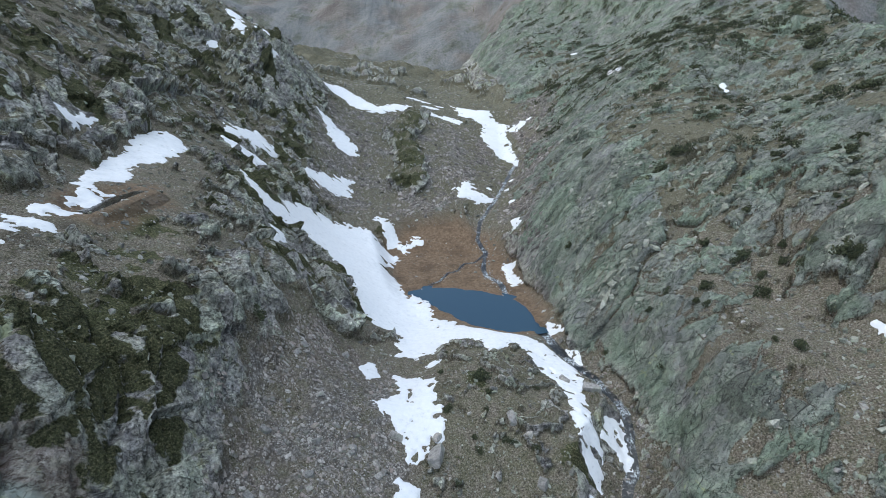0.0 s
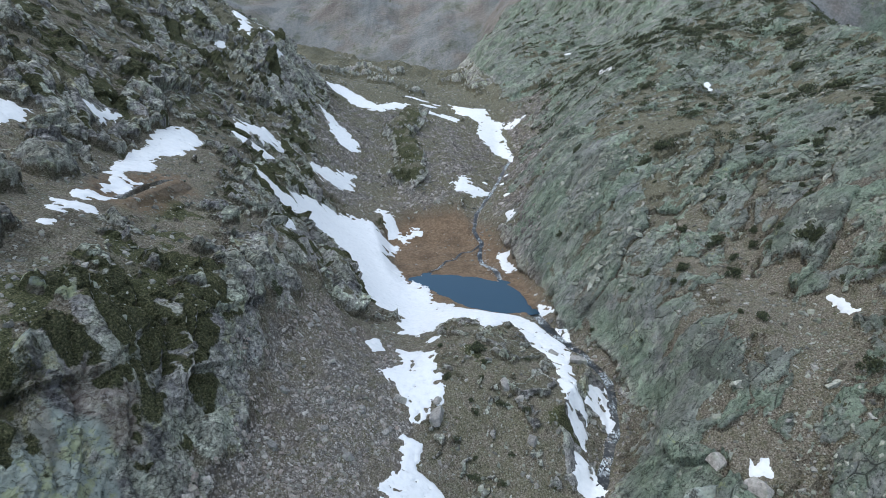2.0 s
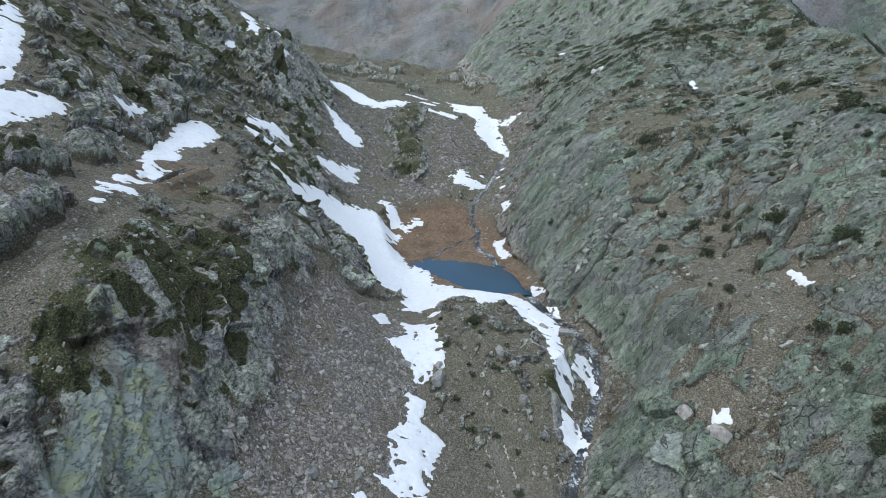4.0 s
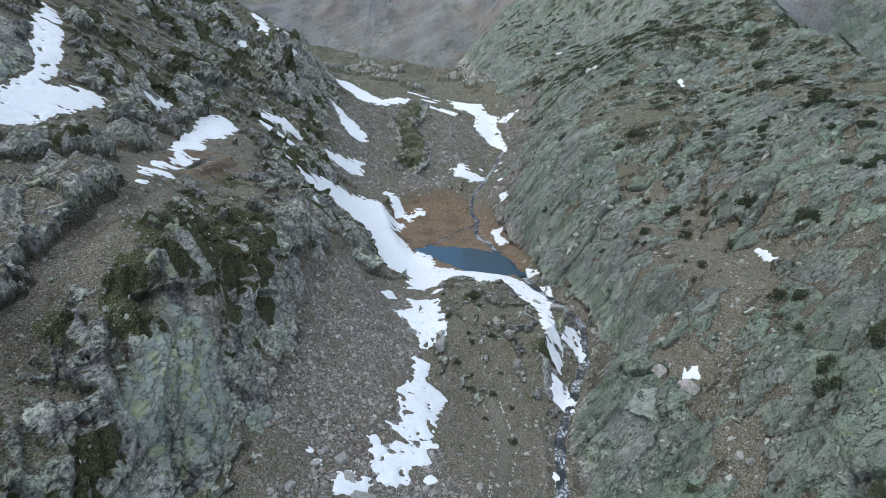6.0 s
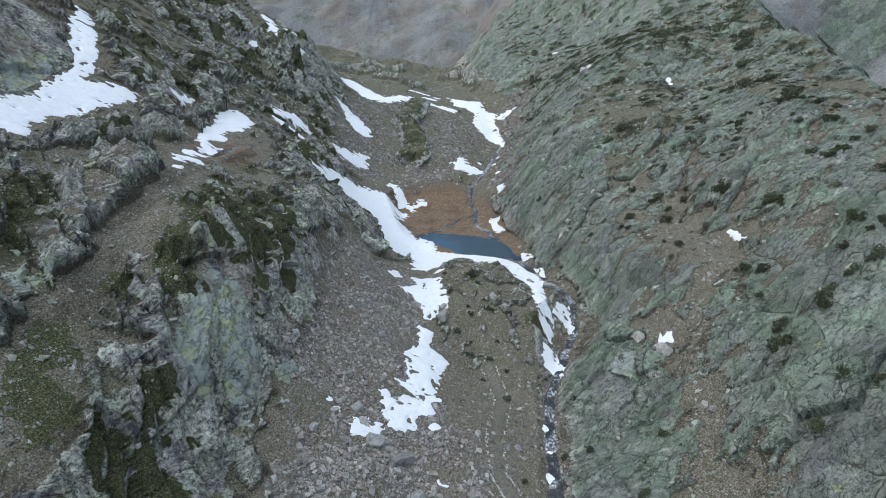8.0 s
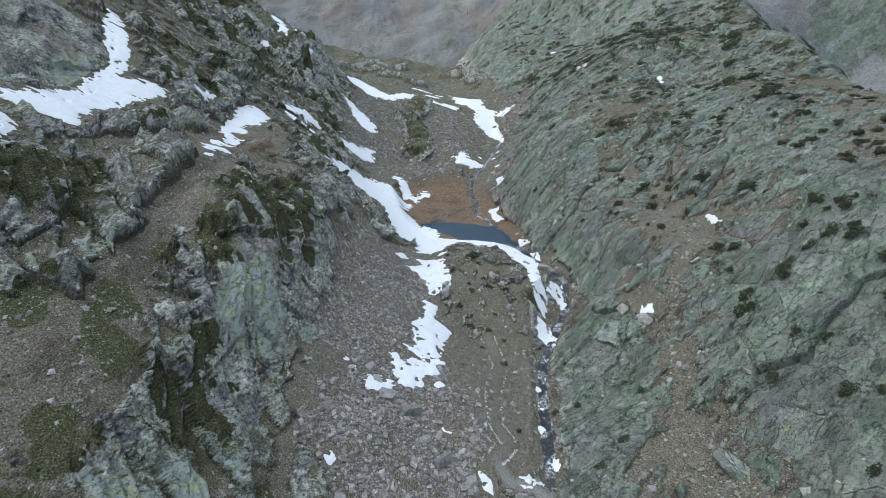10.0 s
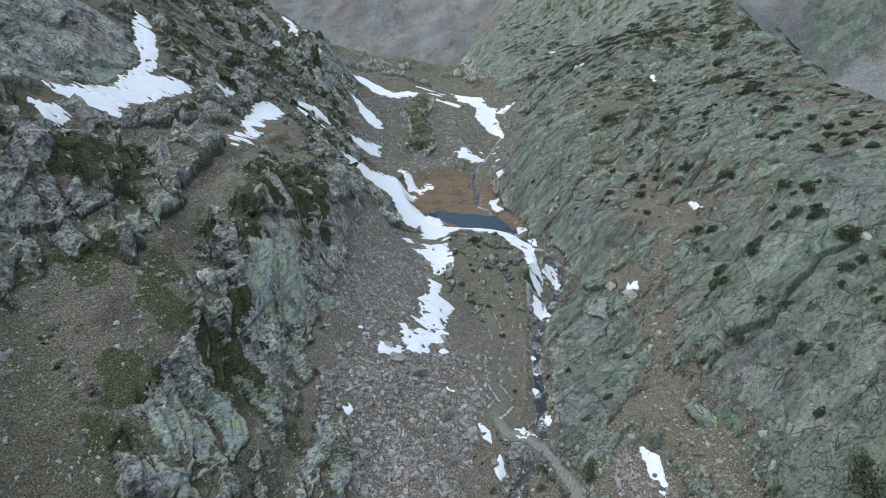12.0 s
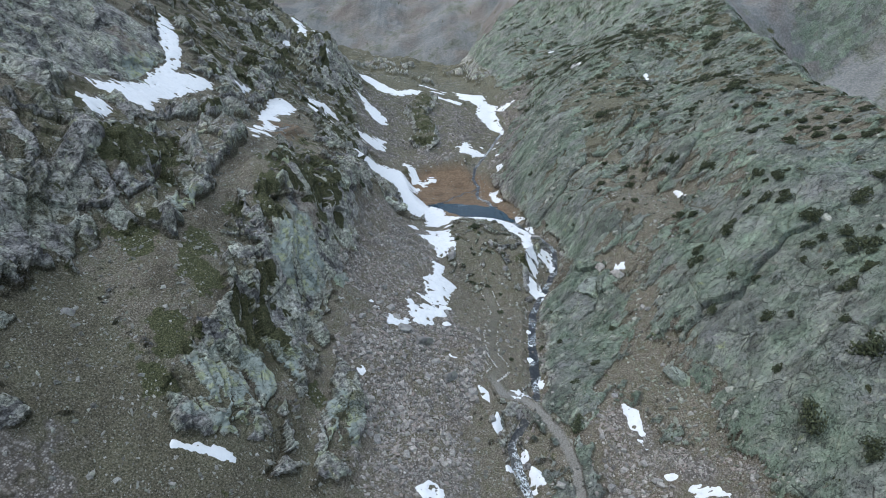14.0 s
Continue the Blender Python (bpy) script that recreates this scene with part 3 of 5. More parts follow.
# turf and soil gather on the flatter ledges of the finished relief, bare rock stays on the steeper faces
fy, fx = np.gradient(PZ, GY, GX)
k = np.hypot(fx, fy)
k = (k + np.roll(k, 1, 0) + np.roll(k, -1, 0) + np.roll(k, 1, 1) + np.roll(k, -1, 1)) / 5
bareness = ramp(k + 0.12 * fractal(X, Y, 2.5, 3, 155), 0.42, 0.95) * (1 - east) + ramp(k + 0.10 * fractal(X, Y, 2.5, 3, 156), 0.08, 0.40) * east
level = sum(np.roll(np.roll(relief, i, 0), j, 1) for i in (-9, -5, 0, 5, 9) for j in (-9, -5, 0, 5, 9)) / 25
hollow = ramp(level - relief + 0.35 * fractal(X, Y, 6, 3, 160), 0.05, 0.6) * ramp(slope, 1.6, 0.9) * (0.35 + 0.65 * ramp(Y, 180, 120) * ramp(X, 110, 85))
rock = np.maximum(rock, tall_cliff * (1 - under_snow))
shelf = ramp(fractal(U * 0.5, V, 9, 4, 108, 0.6), 0.28, 0.45)
rock = np.maximum(rock, great_slab * (1 - shelf))
bareness, hollow = np.maximum.reduce([bareness, tall_cliff, 0.8 * bank_slab, great_slab * (1 - shelf), 0.9 * main_rib, 0.9 * low_rib]), hollow * (1 - 0.7 * bank_slab) * (1 - 0.85 * great_slab)
rock_cover = rock * (0.30 + 0.70 * np.maximum(bareness, far)) * (1 - 0.85 * hollow)
grassy_track = ramp(trail_d + 0.4 * fractal(X, Y, 3, 3, 63), 2.1, 1.2) * ramp(Y, 20, 27) * ramp(Y, 68, 58)
tops = west * (1 - mound) * (1 - talus) * ramp(slope, 0.30, 0.65) * (0.55 + 0.45 * ramp(slope, 2.2, 1.2)) * ramp(Y, 330, 260) * (1 - 0.75 * pasture) * (1 - tall_cliff) * (1 - 0.9 * couloir) * (0.15 + 0.85 * rock)
cushions = ramp(fractal(X, Y, 11, 5, 157, 0.62) + 0.25 * fractal(X, Y, 2.2, 3, 158) - 0.15 * np.clip(k - 0.8, 0, 2) + 0.16 * ramp(Y, 95, 125), 0.14, 0.28)
moss = np.clip(0.42 * grassy_track + 0.95 * tops * cushions + 0.75 * moss * rib, 0, 1)
MOSS_LOW = ((-48.5, 8.7, 4), (-58.2, 9.6, 3), (-48.1, 18.8, 2.5), (-70.8, 10.1, 4), (-60.6, 16.6, 3), (-44.8, 8.7, 2.5), (-57.7, -6.7, 3.5), (-56.9, -14.7, 2.5), (-81.4, 29.1, 5), (-76, 34, 4), (-33.1, 3.5, 2), (-55.2, 8.4, 3), (-79, 44, 4), (-58.4, 31.8, 2.2))
MOSS_HIGH = ((24.5, 81, 2.4), (7, 95.5, 2), (-44, 62, 4), (-41, 50, 3), (-38, 60, 2.5), (-46, 57, 3), (-42, 70, 3), (-51, 60, 3), (-36, 74, 2.5), (-56, 96, 4), (-52, 74, 3), (-47.7, 48.4, 3), (-42.8, 55.9, 3), (-50.9, 40.2, 2.5), (-76.8, 72.7, 3), (-88.5, 86.3, 3), (-54.4, 52.7, 3.5), (-47.2, 65.8, 4.5), (-50.4, 84.4, 3), (-40.6, 45.8, 1.8), (-49.2, 36.7, 3), (-43.7, 76.8, 3), (-44.6, 55.7, 3), (-45.9, 75.3, 3), (-40, 66, 2.5))
moss_spots = np.maximum.reduce([np.exp(-((X - x) ** 2 + (Y - y) ** 2) / (1.3 * r) ** 2) for x, y, r in MOSS_LOW + MOSS_HIGH])
moss_spots = ramp(moss_spots + 0.45 * fractal(X, Y, 4.5, 4, 92, 0.62), 0.38, 0.58)
moss = np.maximum(moss * np.where(west * ramp(Y, 125, 100) > 0.5, 0.55, 0.9), moss_spots * (1 - 0.9 * talus) * (1 - 0.75 * ramp(k, 1.5, 2.4)))
straw = np.clip(tops * ramp(fractal(X, Y, 8, 5, 159, 0.62), 0.05, 0.25) * (1 - cushions), 0, 1)
rock_cover = np.maximum(rock_cover * (1 - 0.75 * straw * ramp(k, 1.3, 0.7)), 0.95 * tall_cliff * (1 - under_snow))


def sample(field, x, y):
    """Value of a field of the ground at places of the plan."""
    x, y = np.asarray(x, float), np.asarray(y, float)
    i = np.clip(np.searchsorted(GX, x) - 1, 0, len(GX) - 2)
    j = np.clip(np.searchsorted(GY, y) - 1, 0, len(GY) - 2)
    a, b = np.clip((x - GX[i]) / (GX[i + 1] - GX[i]), 0, 1), np.clip((y - GY[j]) / (GY[j + 1] - GY[j]), 0, 1)
    return (field[j, i] * (1 - a) + field[j, i + 1] * a) * (1 - b) + (field[j + 1, i] * (1 - a) + field[j + 1, i + 1] * a) * b


# ---- materials ----
def material(name):
    m = bpy.data.materials.new(name)
    m.use_nodes = True
    nt = m.node_tree
    return m, nt, nt.nodes["Principled BSDF"]


class Nodes:
    """Short hand for node building."""

    def __init__(self, nt):
        self.nt = nt

    def add(self, kind, **values):
        n = self.nt.nodes.new(kind)
        for k, v in values.items():
            n.inputs[k].default_value = v
        return n

    def link(self, a, b):
        self.nt.links.new(a, b)
        return b

    def coords(self, scale=(1, 1, 1), turn=(0, 0, 0)):
        tc, mp = self.nt.nodes.new("ShaderNodeTexCoord"), self.nt.nodes.new("ShaderNodeMapping")
        mp.vector_type = 'TEXTURE'
        mp.inputs["Scale"].default_value, mp.inputs["Rotation"].default_value = [1 / v for v in scale], [radians(a) for a in turn]
        self.link(tc.outputs["Object"], mp.inputs["Vector"])
        return mp.outputs["Vector"]

    def noise(self, vector, scale, detail=4.0, rough=0.6, out="Fac", distortion=0.0):
        n = self.add("ShaderNodeTexNoise", Scale=scale, Detail=detail, Roughness=rough, Distortion=distortion)
        self.link(vector, n.inputs["Vector"])
        return n.outputs[out]

    def ramp(self, fac, *stops):
        n = self.nt.nodes.new("ShaderNodeValToRGB")
        el = n.color_ramp.elements
        while len(el) < len(stops):
            el.new(0.5)
        for e, (p, c) in zip(el, stops):
            e.position = p
            e.color = (*c, 1) if isinstance(c, tuple) else (c, c, c, 1)
        self.link(fac, n.inputs["Fac"])
        return n.outputs["Color"]

    def mix(self, fac, a, b, mode='MIX'):
        n = self.nt.nodes.new("ShaderNodeMix")
        n.data_type, n.blend_type = 'RGBA', mode
        for socket, v in ((n.inputs[0], fac), (n.inputs[6], a), (n.inputs[7], b)):
            if isinstance(v, bpy.types.NodeSocket):
                self.link(v, socket)
            elif isinstance(v, tuple):
                socket.default_value = (*v, 1)
            else:
                socket.default_value = v
        return n.outputs[2]

    def math(self, op, a, b=0.0, clamp=False):
        n = self.nt.nodes.new("ShaderNodeMath")
        n.operation, n.use_clamp = op, clamp
        for socket, v in zip(n.inputs, (a, b)):
            if isinstance(v, bpy.types.NodeSocket):
                self.link(v, socket)
            else:
                socket.default_value = v
        return n.outputs[0]

    def bump(self, height, strength, distance, onto):
        n = self.add("ShaderNodeBump", Strength=strength, Distance=distance)
        self.link(height, n.inputs["Height"])
        self.link(n.outputs["Normal"], onto.inputs["Normal"])
        return n


def rock_colour(n, lichen):
    """Lichen-grown schist. East: broad pale grey-green slabs with thin broken cracks. West: darker foliated crags,
    split into leaves. The shade inside the cracks is painted into the colour. lichen: 1 on the east side.
    """
    plain = n.coords()

    def patch(colour, vector, scale, low, high, strength, tone, rough=0.68):
        return n.mix(n.ramp(n.noise(vector, scale, 6, rough, distortion=0.4), (low, 0.0), (high, strength)), colour, tone)

    wide = n.coords((0.7, 1.0, 0.8), (18, 0, 34))
    east = n.mix(n.ramp(n.noise(plain, 0.07, 5, 0.62), (0.40, 0.0), (0.58, 1.0)), (0.222, 0.232, 0.205), (0.205, 0.250, 0.188))
    east = patch(east, wide, 0.11, 0.53, 0.64, 0.8, (0.245, 0.245, 0.238))
    east = patch(east, plain, 0.16, 0.60, 0.68, 0.6, (0.255, 0.222, 0.195))
    east = patch(east, wide, 0.35, 0.55, 0.66, 0.7, (0.315, 0.345, 0.265))
    east = patch(east, plain, 0.23, 0.64, 0.70, 0.7, (0.33, 0.36, 0.175))
    east = patch(east, wide, 0.30, 0.58, 0.68, 0.6, (0.120, 0.132, 0.112))
    # toned down overall, and cooled a little in place of distance haze
    east = n.mix(1.0, east, (0.89, 0.905, 0.91), 'MULTIPLY')
    steep = n.coords((1.0, 1.0, 0.45), (12, 0, 0))
    west = n.mix(n.ramp(n.noise(plain, 0.14, 6, 0.66), (0.42, 0.0), (0.56, 1.0)), (0.295, 0.284, 0.276), (0.350, 0.356, 0.305))
    west = patch(west, steep, 0.15, 0.55, 0.62, 0.85, (0.115, 0.112, 0.118))
    west = patch(west, plain, 0.12, 0.54, 0.62, 0.85, (0.41, 0.44, 0.36))
    west = patch(west, steep, 0.26, 0.58, 0.66, 0.7, (0.46, 0.465, 0.415))
    west = patch(west, plain, 0.17, 0.58, 0.65, 0.75, (0.33, 0.35, 0.205))
    west = patch(west, plain, 0.17, 0.62, 0.69, 0.7, (0.205, 0.150, 0.118))
    leaves = n.noise(n.coords((1.0, 0.8, 0.22), (20, 24, 0)), 1.5, 6, 0.72)
    west = n.mix(1.0, west, n.ramp(leaves, (0.38, 0.42), (0.47, 0.92), (0.55, 1.08), (0.64, 1.5)), 'MULTIPLY')
    colour = n.mix(lichen, west, east)
    swing = n.noise(plain, 0.16, 4, 0.6, "Color")
    joints, tone = None, None
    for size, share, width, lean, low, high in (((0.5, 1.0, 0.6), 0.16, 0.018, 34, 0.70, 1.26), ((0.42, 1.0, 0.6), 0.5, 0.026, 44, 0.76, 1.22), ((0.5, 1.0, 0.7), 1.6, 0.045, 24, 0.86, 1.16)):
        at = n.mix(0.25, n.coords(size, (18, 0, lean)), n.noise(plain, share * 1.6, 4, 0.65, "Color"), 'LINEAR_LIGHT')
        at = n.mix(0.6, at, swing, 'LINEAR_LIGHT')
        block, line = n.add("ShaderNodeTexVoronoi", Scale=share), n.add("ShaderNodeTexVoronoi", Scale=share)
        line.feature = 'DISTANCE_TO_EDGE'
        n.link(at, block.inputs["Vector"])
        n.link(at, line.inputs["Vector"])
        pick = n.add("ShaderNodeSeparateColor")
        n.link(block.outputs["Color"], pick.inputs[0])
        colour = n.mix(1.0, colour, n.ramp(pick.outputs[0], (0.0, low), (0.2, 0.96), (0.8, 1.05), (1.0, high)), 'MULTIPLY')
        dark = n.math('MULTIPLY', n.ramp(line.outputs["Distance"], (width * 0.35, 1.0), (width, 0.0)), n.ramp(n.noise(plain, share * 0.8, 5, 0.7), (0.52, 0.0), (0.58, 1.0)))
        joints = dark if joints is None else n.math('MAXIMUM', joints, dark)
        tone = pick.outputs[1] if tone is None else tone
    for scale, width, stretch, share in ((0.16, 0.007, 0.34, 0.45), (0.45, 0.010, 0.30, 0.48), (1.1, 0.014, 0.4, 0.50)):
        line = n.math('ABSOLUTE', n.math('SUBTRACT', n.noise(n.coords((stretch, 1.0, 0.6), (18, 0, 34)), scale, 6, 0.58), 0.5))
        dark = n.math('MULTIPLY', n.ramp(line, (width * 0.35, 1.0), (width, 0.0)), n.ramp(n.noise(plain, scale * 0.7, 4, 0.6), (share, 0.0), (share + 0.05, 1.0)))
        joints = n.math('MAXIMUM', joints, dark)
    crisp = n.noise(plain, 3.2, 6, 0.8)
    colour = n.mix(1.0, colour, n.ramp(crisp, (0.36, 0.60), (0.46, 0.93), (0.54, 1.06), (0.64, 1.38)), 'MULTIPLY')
    # joints drawn near black, the shade of their depths put into the colour
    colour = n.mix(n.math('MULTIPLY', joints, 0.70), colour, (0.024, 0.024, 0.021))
    return colour, n.math('ADD', n.math('SUBTRACT', n.math('MULTIPLY', crisp, 0.5), n.math('MULTIPLY', joints, 0.8)), n.math('MULTIPLY', leaves, n.math('MULTIPLY', n.math('SUBTRACT', 1.0, lichen), 0.9))), tone


ground_mat, nt, bsdf = material("mountain_ground")
n = Nodes(nt)
cover = n.add("ShaderNodeAttribute")
cover.attribute_name = "cover"
split = n.add("ShaderNodeSeparateColor")
n.link(cover.outputs["Color"], split.inputs[0])
cover2 = n.add("ShaderNodeAttribute")
cover2.attribute_name = "cover_more"
split2 = n.add("ShaderNodeSeparateColor")
n.link(cover2.outputs["Color"], split2.inputs[0])
cover3 = n.add("ShaderNodeAttribute")
cover3.attribute_name = "cover_third"
split3 = n.add("ShaderNodeSeparateColor")
n.link(cover3.outputs["Color"], split3.inputs[0])
plain = n.coords()
speck = n.noise(plain, 3.2, 7, 0.78)
mid = n.noise(plain, 0.45, 7, 0.7)
broad = n.noise(plain, 0.06, 4, 0.6)
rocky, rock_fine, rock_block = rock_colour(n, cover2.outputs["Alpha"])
lichen_tone = n.mix(n.ramp(n.noise(plain, 0.35, 5, 0.65), (0.50, 0.0), (0.58, 1.0)), (0.37, 0.42, 0.385), (0.42, 0.46, 0.285))
rocky = n.mix(n.math('MULTIPLY', split3.outputs[0], n.ramp(rock_fine, (0.0, 0.25), (0.25, 0.8))), rocky, lichen_tone)
rocky = n.mix(n.math('MULTIPLY', split3.outputs[1], 0.4), rocky, (0.20, 0.135, 0.105))
soil = n.ramp(speck, (0.39, (0.030, 0.025, 0.019)), (0.47, (0.112, 0.097, 0.074)), (0.54, (0.166, 0.147, 0.115)), (0.62, (0.31, 0.285, 0.25)))
grass = n.ramp(speck, (0.38, (0.022, 0.026, 0.012)), (0.47, (0.086, 0.083, 0.052)), (0.55, (0.130, 0.123, 0.082)), (0.63, (0.23, 0.22, 0.16)))
soil = n.mix(n.ramp(n.math('ADD', mid, n.math('MULTIPLY', split2.outputs[2], 0.3)), (0.45, 0.0), (0.60, 0.85)), soil, grass)


pebble = n.add("ShaderNodeTexVoronoi", Scale=3.2)
n.link(n.mix(0.08, plain, n.noise(plain, 3.0, 3, 0.6, "Color"), 'LINEAR_LIGHT'), pebble.inputs["Vector"])
pebble_tone = n.add("ShaderNodeSeparateColor")
n.link(pebble.outputs["Color"], pebble_tone.inputs[0])
is_pebble = n.math('MULTIPLY', n.ramp(pebble.outputs["Distance"], (0.30, 1.0), (0.36, 0.0)), n.ramp(n.math('ADD', pebble_tone.outputs[0], n.math('MULTIPLY', n.math('SUBTRACT', mid, 0.5), 1.4)), (0.68, 0.0), (0.72, 1.0)))
dark_turf = n.ramp(speck, (0.38, (0.016, 0.016, 0.010)), (0.47, (0.057, 0.049, 0.036)), (0.55, (0.098, 0.085, 0.063)), (0.63, (0.19, 0.18, 0.145)))
soil = n.mix(n.math('MULTIPLY', split3.outputs[2], n.ramp(n.noise(plain, 0.2, 6, 0.7), (0.40, 0.25), (0.55, 0.9))), soil, dark_turf)
soil = n.mix(n.math('MULTIPLY', is_pebble, 0.6), soil, n.ramp(pebble_tone.outputs[1], (0.0, (0.06, 0.057, 0.05)), (0.5, (0.19, 0.183, 0.165)), (1.0, (0.33, 0.32, 0.29))))


def stone_tone(scale, spread_dark):
    cells = n.add("ShaderNodeTexVoronoi", Scale=scale)
    n.link(plain, cells.inputs["Vector"])
    tone = n.add("ShaderNodeSeparateColor")
    n.link(cells.outputs["Color"], tone.inputs[0])
    c = n.ramp(tone.outputs[0], (0.0, (0.09, 0.084, 0.078)), (0.45, (0.215, 0.205, 0.195)), (0.8, (0.32, 0.305, 0.29)), (1.0, (0.47, 0.455, 0.43)))
    return n.mix(n.ramp(cells.outputs["Distance"], (0.30, 0.0), (0.60, spread_dark)), c, (0.06, 0.052, 0.043))


stones = n.mix(n.ramp(mid, (0.42, 0.0), (0.55, 1.0)), stone_tone(1.4, 0.85), stone_tone(3.0, 0.8))
stones = n.mix(n.ramp(broad, (0.44, 0.0), (0.58, 0.6)), stones, n.mix(1.0, stones, (1.0, 0.87, 0.78), 'MULTIPLY'))
stones = n.mix(n.ramp(n.noise(plain, 0.12, 6, 0.72), (0.45, 0.0), (0.54, 0.9)), stones, soil)
moss_tone = n.ramp(n.noise(plain, 3.5, 6, 0.75), (0.38, (0.014, 0.016, 0.008)), (0.47, (0.044, 0.050, 0.022)), (0.55, (0.078, 0.080, 0.038)), (0.63, (0.17, 0.158, 0.098)))
is_pebble_meadow = n.math('MULTIPLY', is_pebble, n.ramp(n.noise(plain, 0.22, 5, 0.7), (0.52, 0.0), (0.58, 0.9)))
meadow_tone = n.ramp(n.noise(plain, 1.1, 8, 0.75), (0.3, (0.07, 0.045, 0.025)), (0.5, (0.155, 0.108, 0.07)), (0.7, (0.23, 0.175, 0.12)))
stony_far = n.noise(plain, 0.6, 6, 0.75)
fall = n.noise(n.coords((1.0, 0.22, 0.22), (0, 35, -30)), 0.03, 6, 0.65)
meadow_tone = n.mix(n.ramp(n.noise(plain, 0.13, 6, 0.7), (0.50, 0.0), (0.62, 0.8)), meadow_tone, n.ramp(n.noise(plain, 1.6, 6, 0.75), (0.35, (0.04, 0.027, 0.017)), (0.65, (0.13, 0.092, 0.060))))
meadow_tone = n.mix(is_pebble_meadow, meadow_tone, (0.22, 0.21, 0.195))
streak = n.math('ADD', n.math('MULTIPLY', stony_far, 0.6), n.math('MULTIPLY', fall, 0.4))
# grey and brown scree; the cool grey has some distance haze painted in
scree_far = n.mix(n.ramp(n.noise(plain, 0.014, 5, 0.6), (0.46, 0.0), (0.58, 0.9)), n.ramp(streak, (0.40, (0.095, 0.100, 0.100)), (0.50, (0.160, 0.165, 0.164)), (0.60, (0.25, 0.25, 0.247))), n.ramp(streak, (0.40, (0.090, 0.076, 0.068)), (0.50, (0.150, 0.134, 0.122)), (0.60, (0.24, 0.222, 0.205))))
scree_far = n.mix(n.ramp(n.math('ADD', n.math('MULTIPLY', n.noise(plain, 0.03, 8, 0.75), 0.5), n.math('MULTIPLY', fall, 0.5)), (0.52, 0.0), (0.60, 0.85)), scree_far, n.ramp(stony_far, (0.4, (0.045, 0.052, 0.034)), (0.6, (0.13, 0.138, 0.095))))


def threshold(mask, wobble, sharp=0.16):
    return n.ramp(n.math('ADD', mask, n.math('MULTIPLY', n.math('SUBTRACT', wobble, 0.5), 1.2)), (0.5 - sharp, 0.0), (0.5 + sharp, 1.0))


colour = n.mix(threshold(split.outputs[1], speck), soil, stones)
colour = n.mix(split2.outputs[1], colour, scree_far)
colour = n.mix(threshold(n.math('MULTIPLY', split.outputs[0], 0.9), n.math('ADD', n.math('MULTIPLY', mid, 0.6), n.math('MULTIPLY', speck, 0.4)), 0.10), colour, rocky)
colour = n.mix(threshold(split.outputs[2], speck, 0.12), colour, moss_tone)
colour = n.mix(cover.outputs["Alpha"], colour, meadow_tone)

colour = n.mix(n.math('MULTIPLY', split2.outputs[0], n.ramp(speck, (0.35, 0.6), (0.6, 1.0))), colour, n.ramp(speck, (0.35, (0.12, 0.115, 0.105)), (0.62, (0.29, 0.28, 0.26))))
n.link(colour, bsdf.inputs["Base Color"])
bsdf.inputs["Roughness"].default_value = 0.92
bsdf.inputs["Specular IOR Level"].default_value = 0.25
height = n.math('ADD', n.math('MULTIPLY', n.math('ADD', rock_fine, n.math('MULTIPLY', rock_block, 0.5)), split.outputs[0]), n.math('MULTIPLY', speck, 0.5))
n.bump(height, 1.0, 0.40, bsdf)


def grid_mesh(name, px, py, pz, keep=None):
    ny, nx = px.shape
    k = np.arange(ny * nx).reshape(ny, nx)
    quads = np.stack([k[:-1, :-1], k[:-1, 1:], k[1:, 1:], k[1:, :-1]], -1).reshape(-1, 4)
    pts = np.stack([px, py, pz], -1).reshape(-1, 3)
    if keep is not None:
        good = keep.reshape(-1)[quads].any(1)
        quads = quads[good]
        used = np.unique(quads)
        back = np.zeros(ny * nx, int)
        back[used] = np.arange(len(used))
        pts, quads = pts[used], back[quads]
    return solid_mesh(name, pts, quads)


def solid_mesh(name, pts, faces, smooth=True):
    me = bpy.data.meshes.new(name)
    me.vertices.add(len(pts))
    me.vertices.foreach_set("co", np.ascontiguousarray(pts, np.float32).ravel())
    w = faces.shape[1]
    me.loops.add(len(faces) * w)
    me.loops.foreach_set("vertex_index", faces.astype(np.int32).ravel())
    me.polygons.add(len(faces))
    me.polygons.foreach_set("loop_start", np.arange(0, len(faces) * w, w, dtype=np.int32))
    me.update(calc_edges=True)
    me.polygons.foreach_set("use_smooth", np.full(len(faces), smooth))
    return me


ground_mesh = grid_mesh("ground", PX, PY, PZ)
ground_mesh.polygons.foreach_set("use_smooth", np.zeros(len(ground_mesh.polygons), bool))
def paint(me, name, *channels):
    layer = me.color_attributes.new(name, 'FLOAT_COLOR', 'POINT')
    layer.data.foreach_set("color", np.stack([np.clip(c, 0, 1) for c in channels], -1).astype(np.float32).ravel())


lower_trail = trail * ramp(Y, 26, 19) + 0.25 * trail * ramp(Y, 20, 26)
paint(ground_mesh, "cover", rock_cover, talus, moss * (1 - talus), np.maximum(meadow * ramp(Y, 122, 130), 0.8 * ramp(tarn_in + 1.5 * fractal(X, Y, 5, 3, 42), -7, -3)))
paint(ground_mesh, "cover_more", lower_trail, gravel, np.maximum.reduce([pasture * (1 - couloir), 0.6 * straw, 0.5 * head_floor, 0.9 * ramp(Y, 195, 250) * (1 - east), 0.8 * east * ramp(Y, 110, 180), 0.15 * mound]), east)
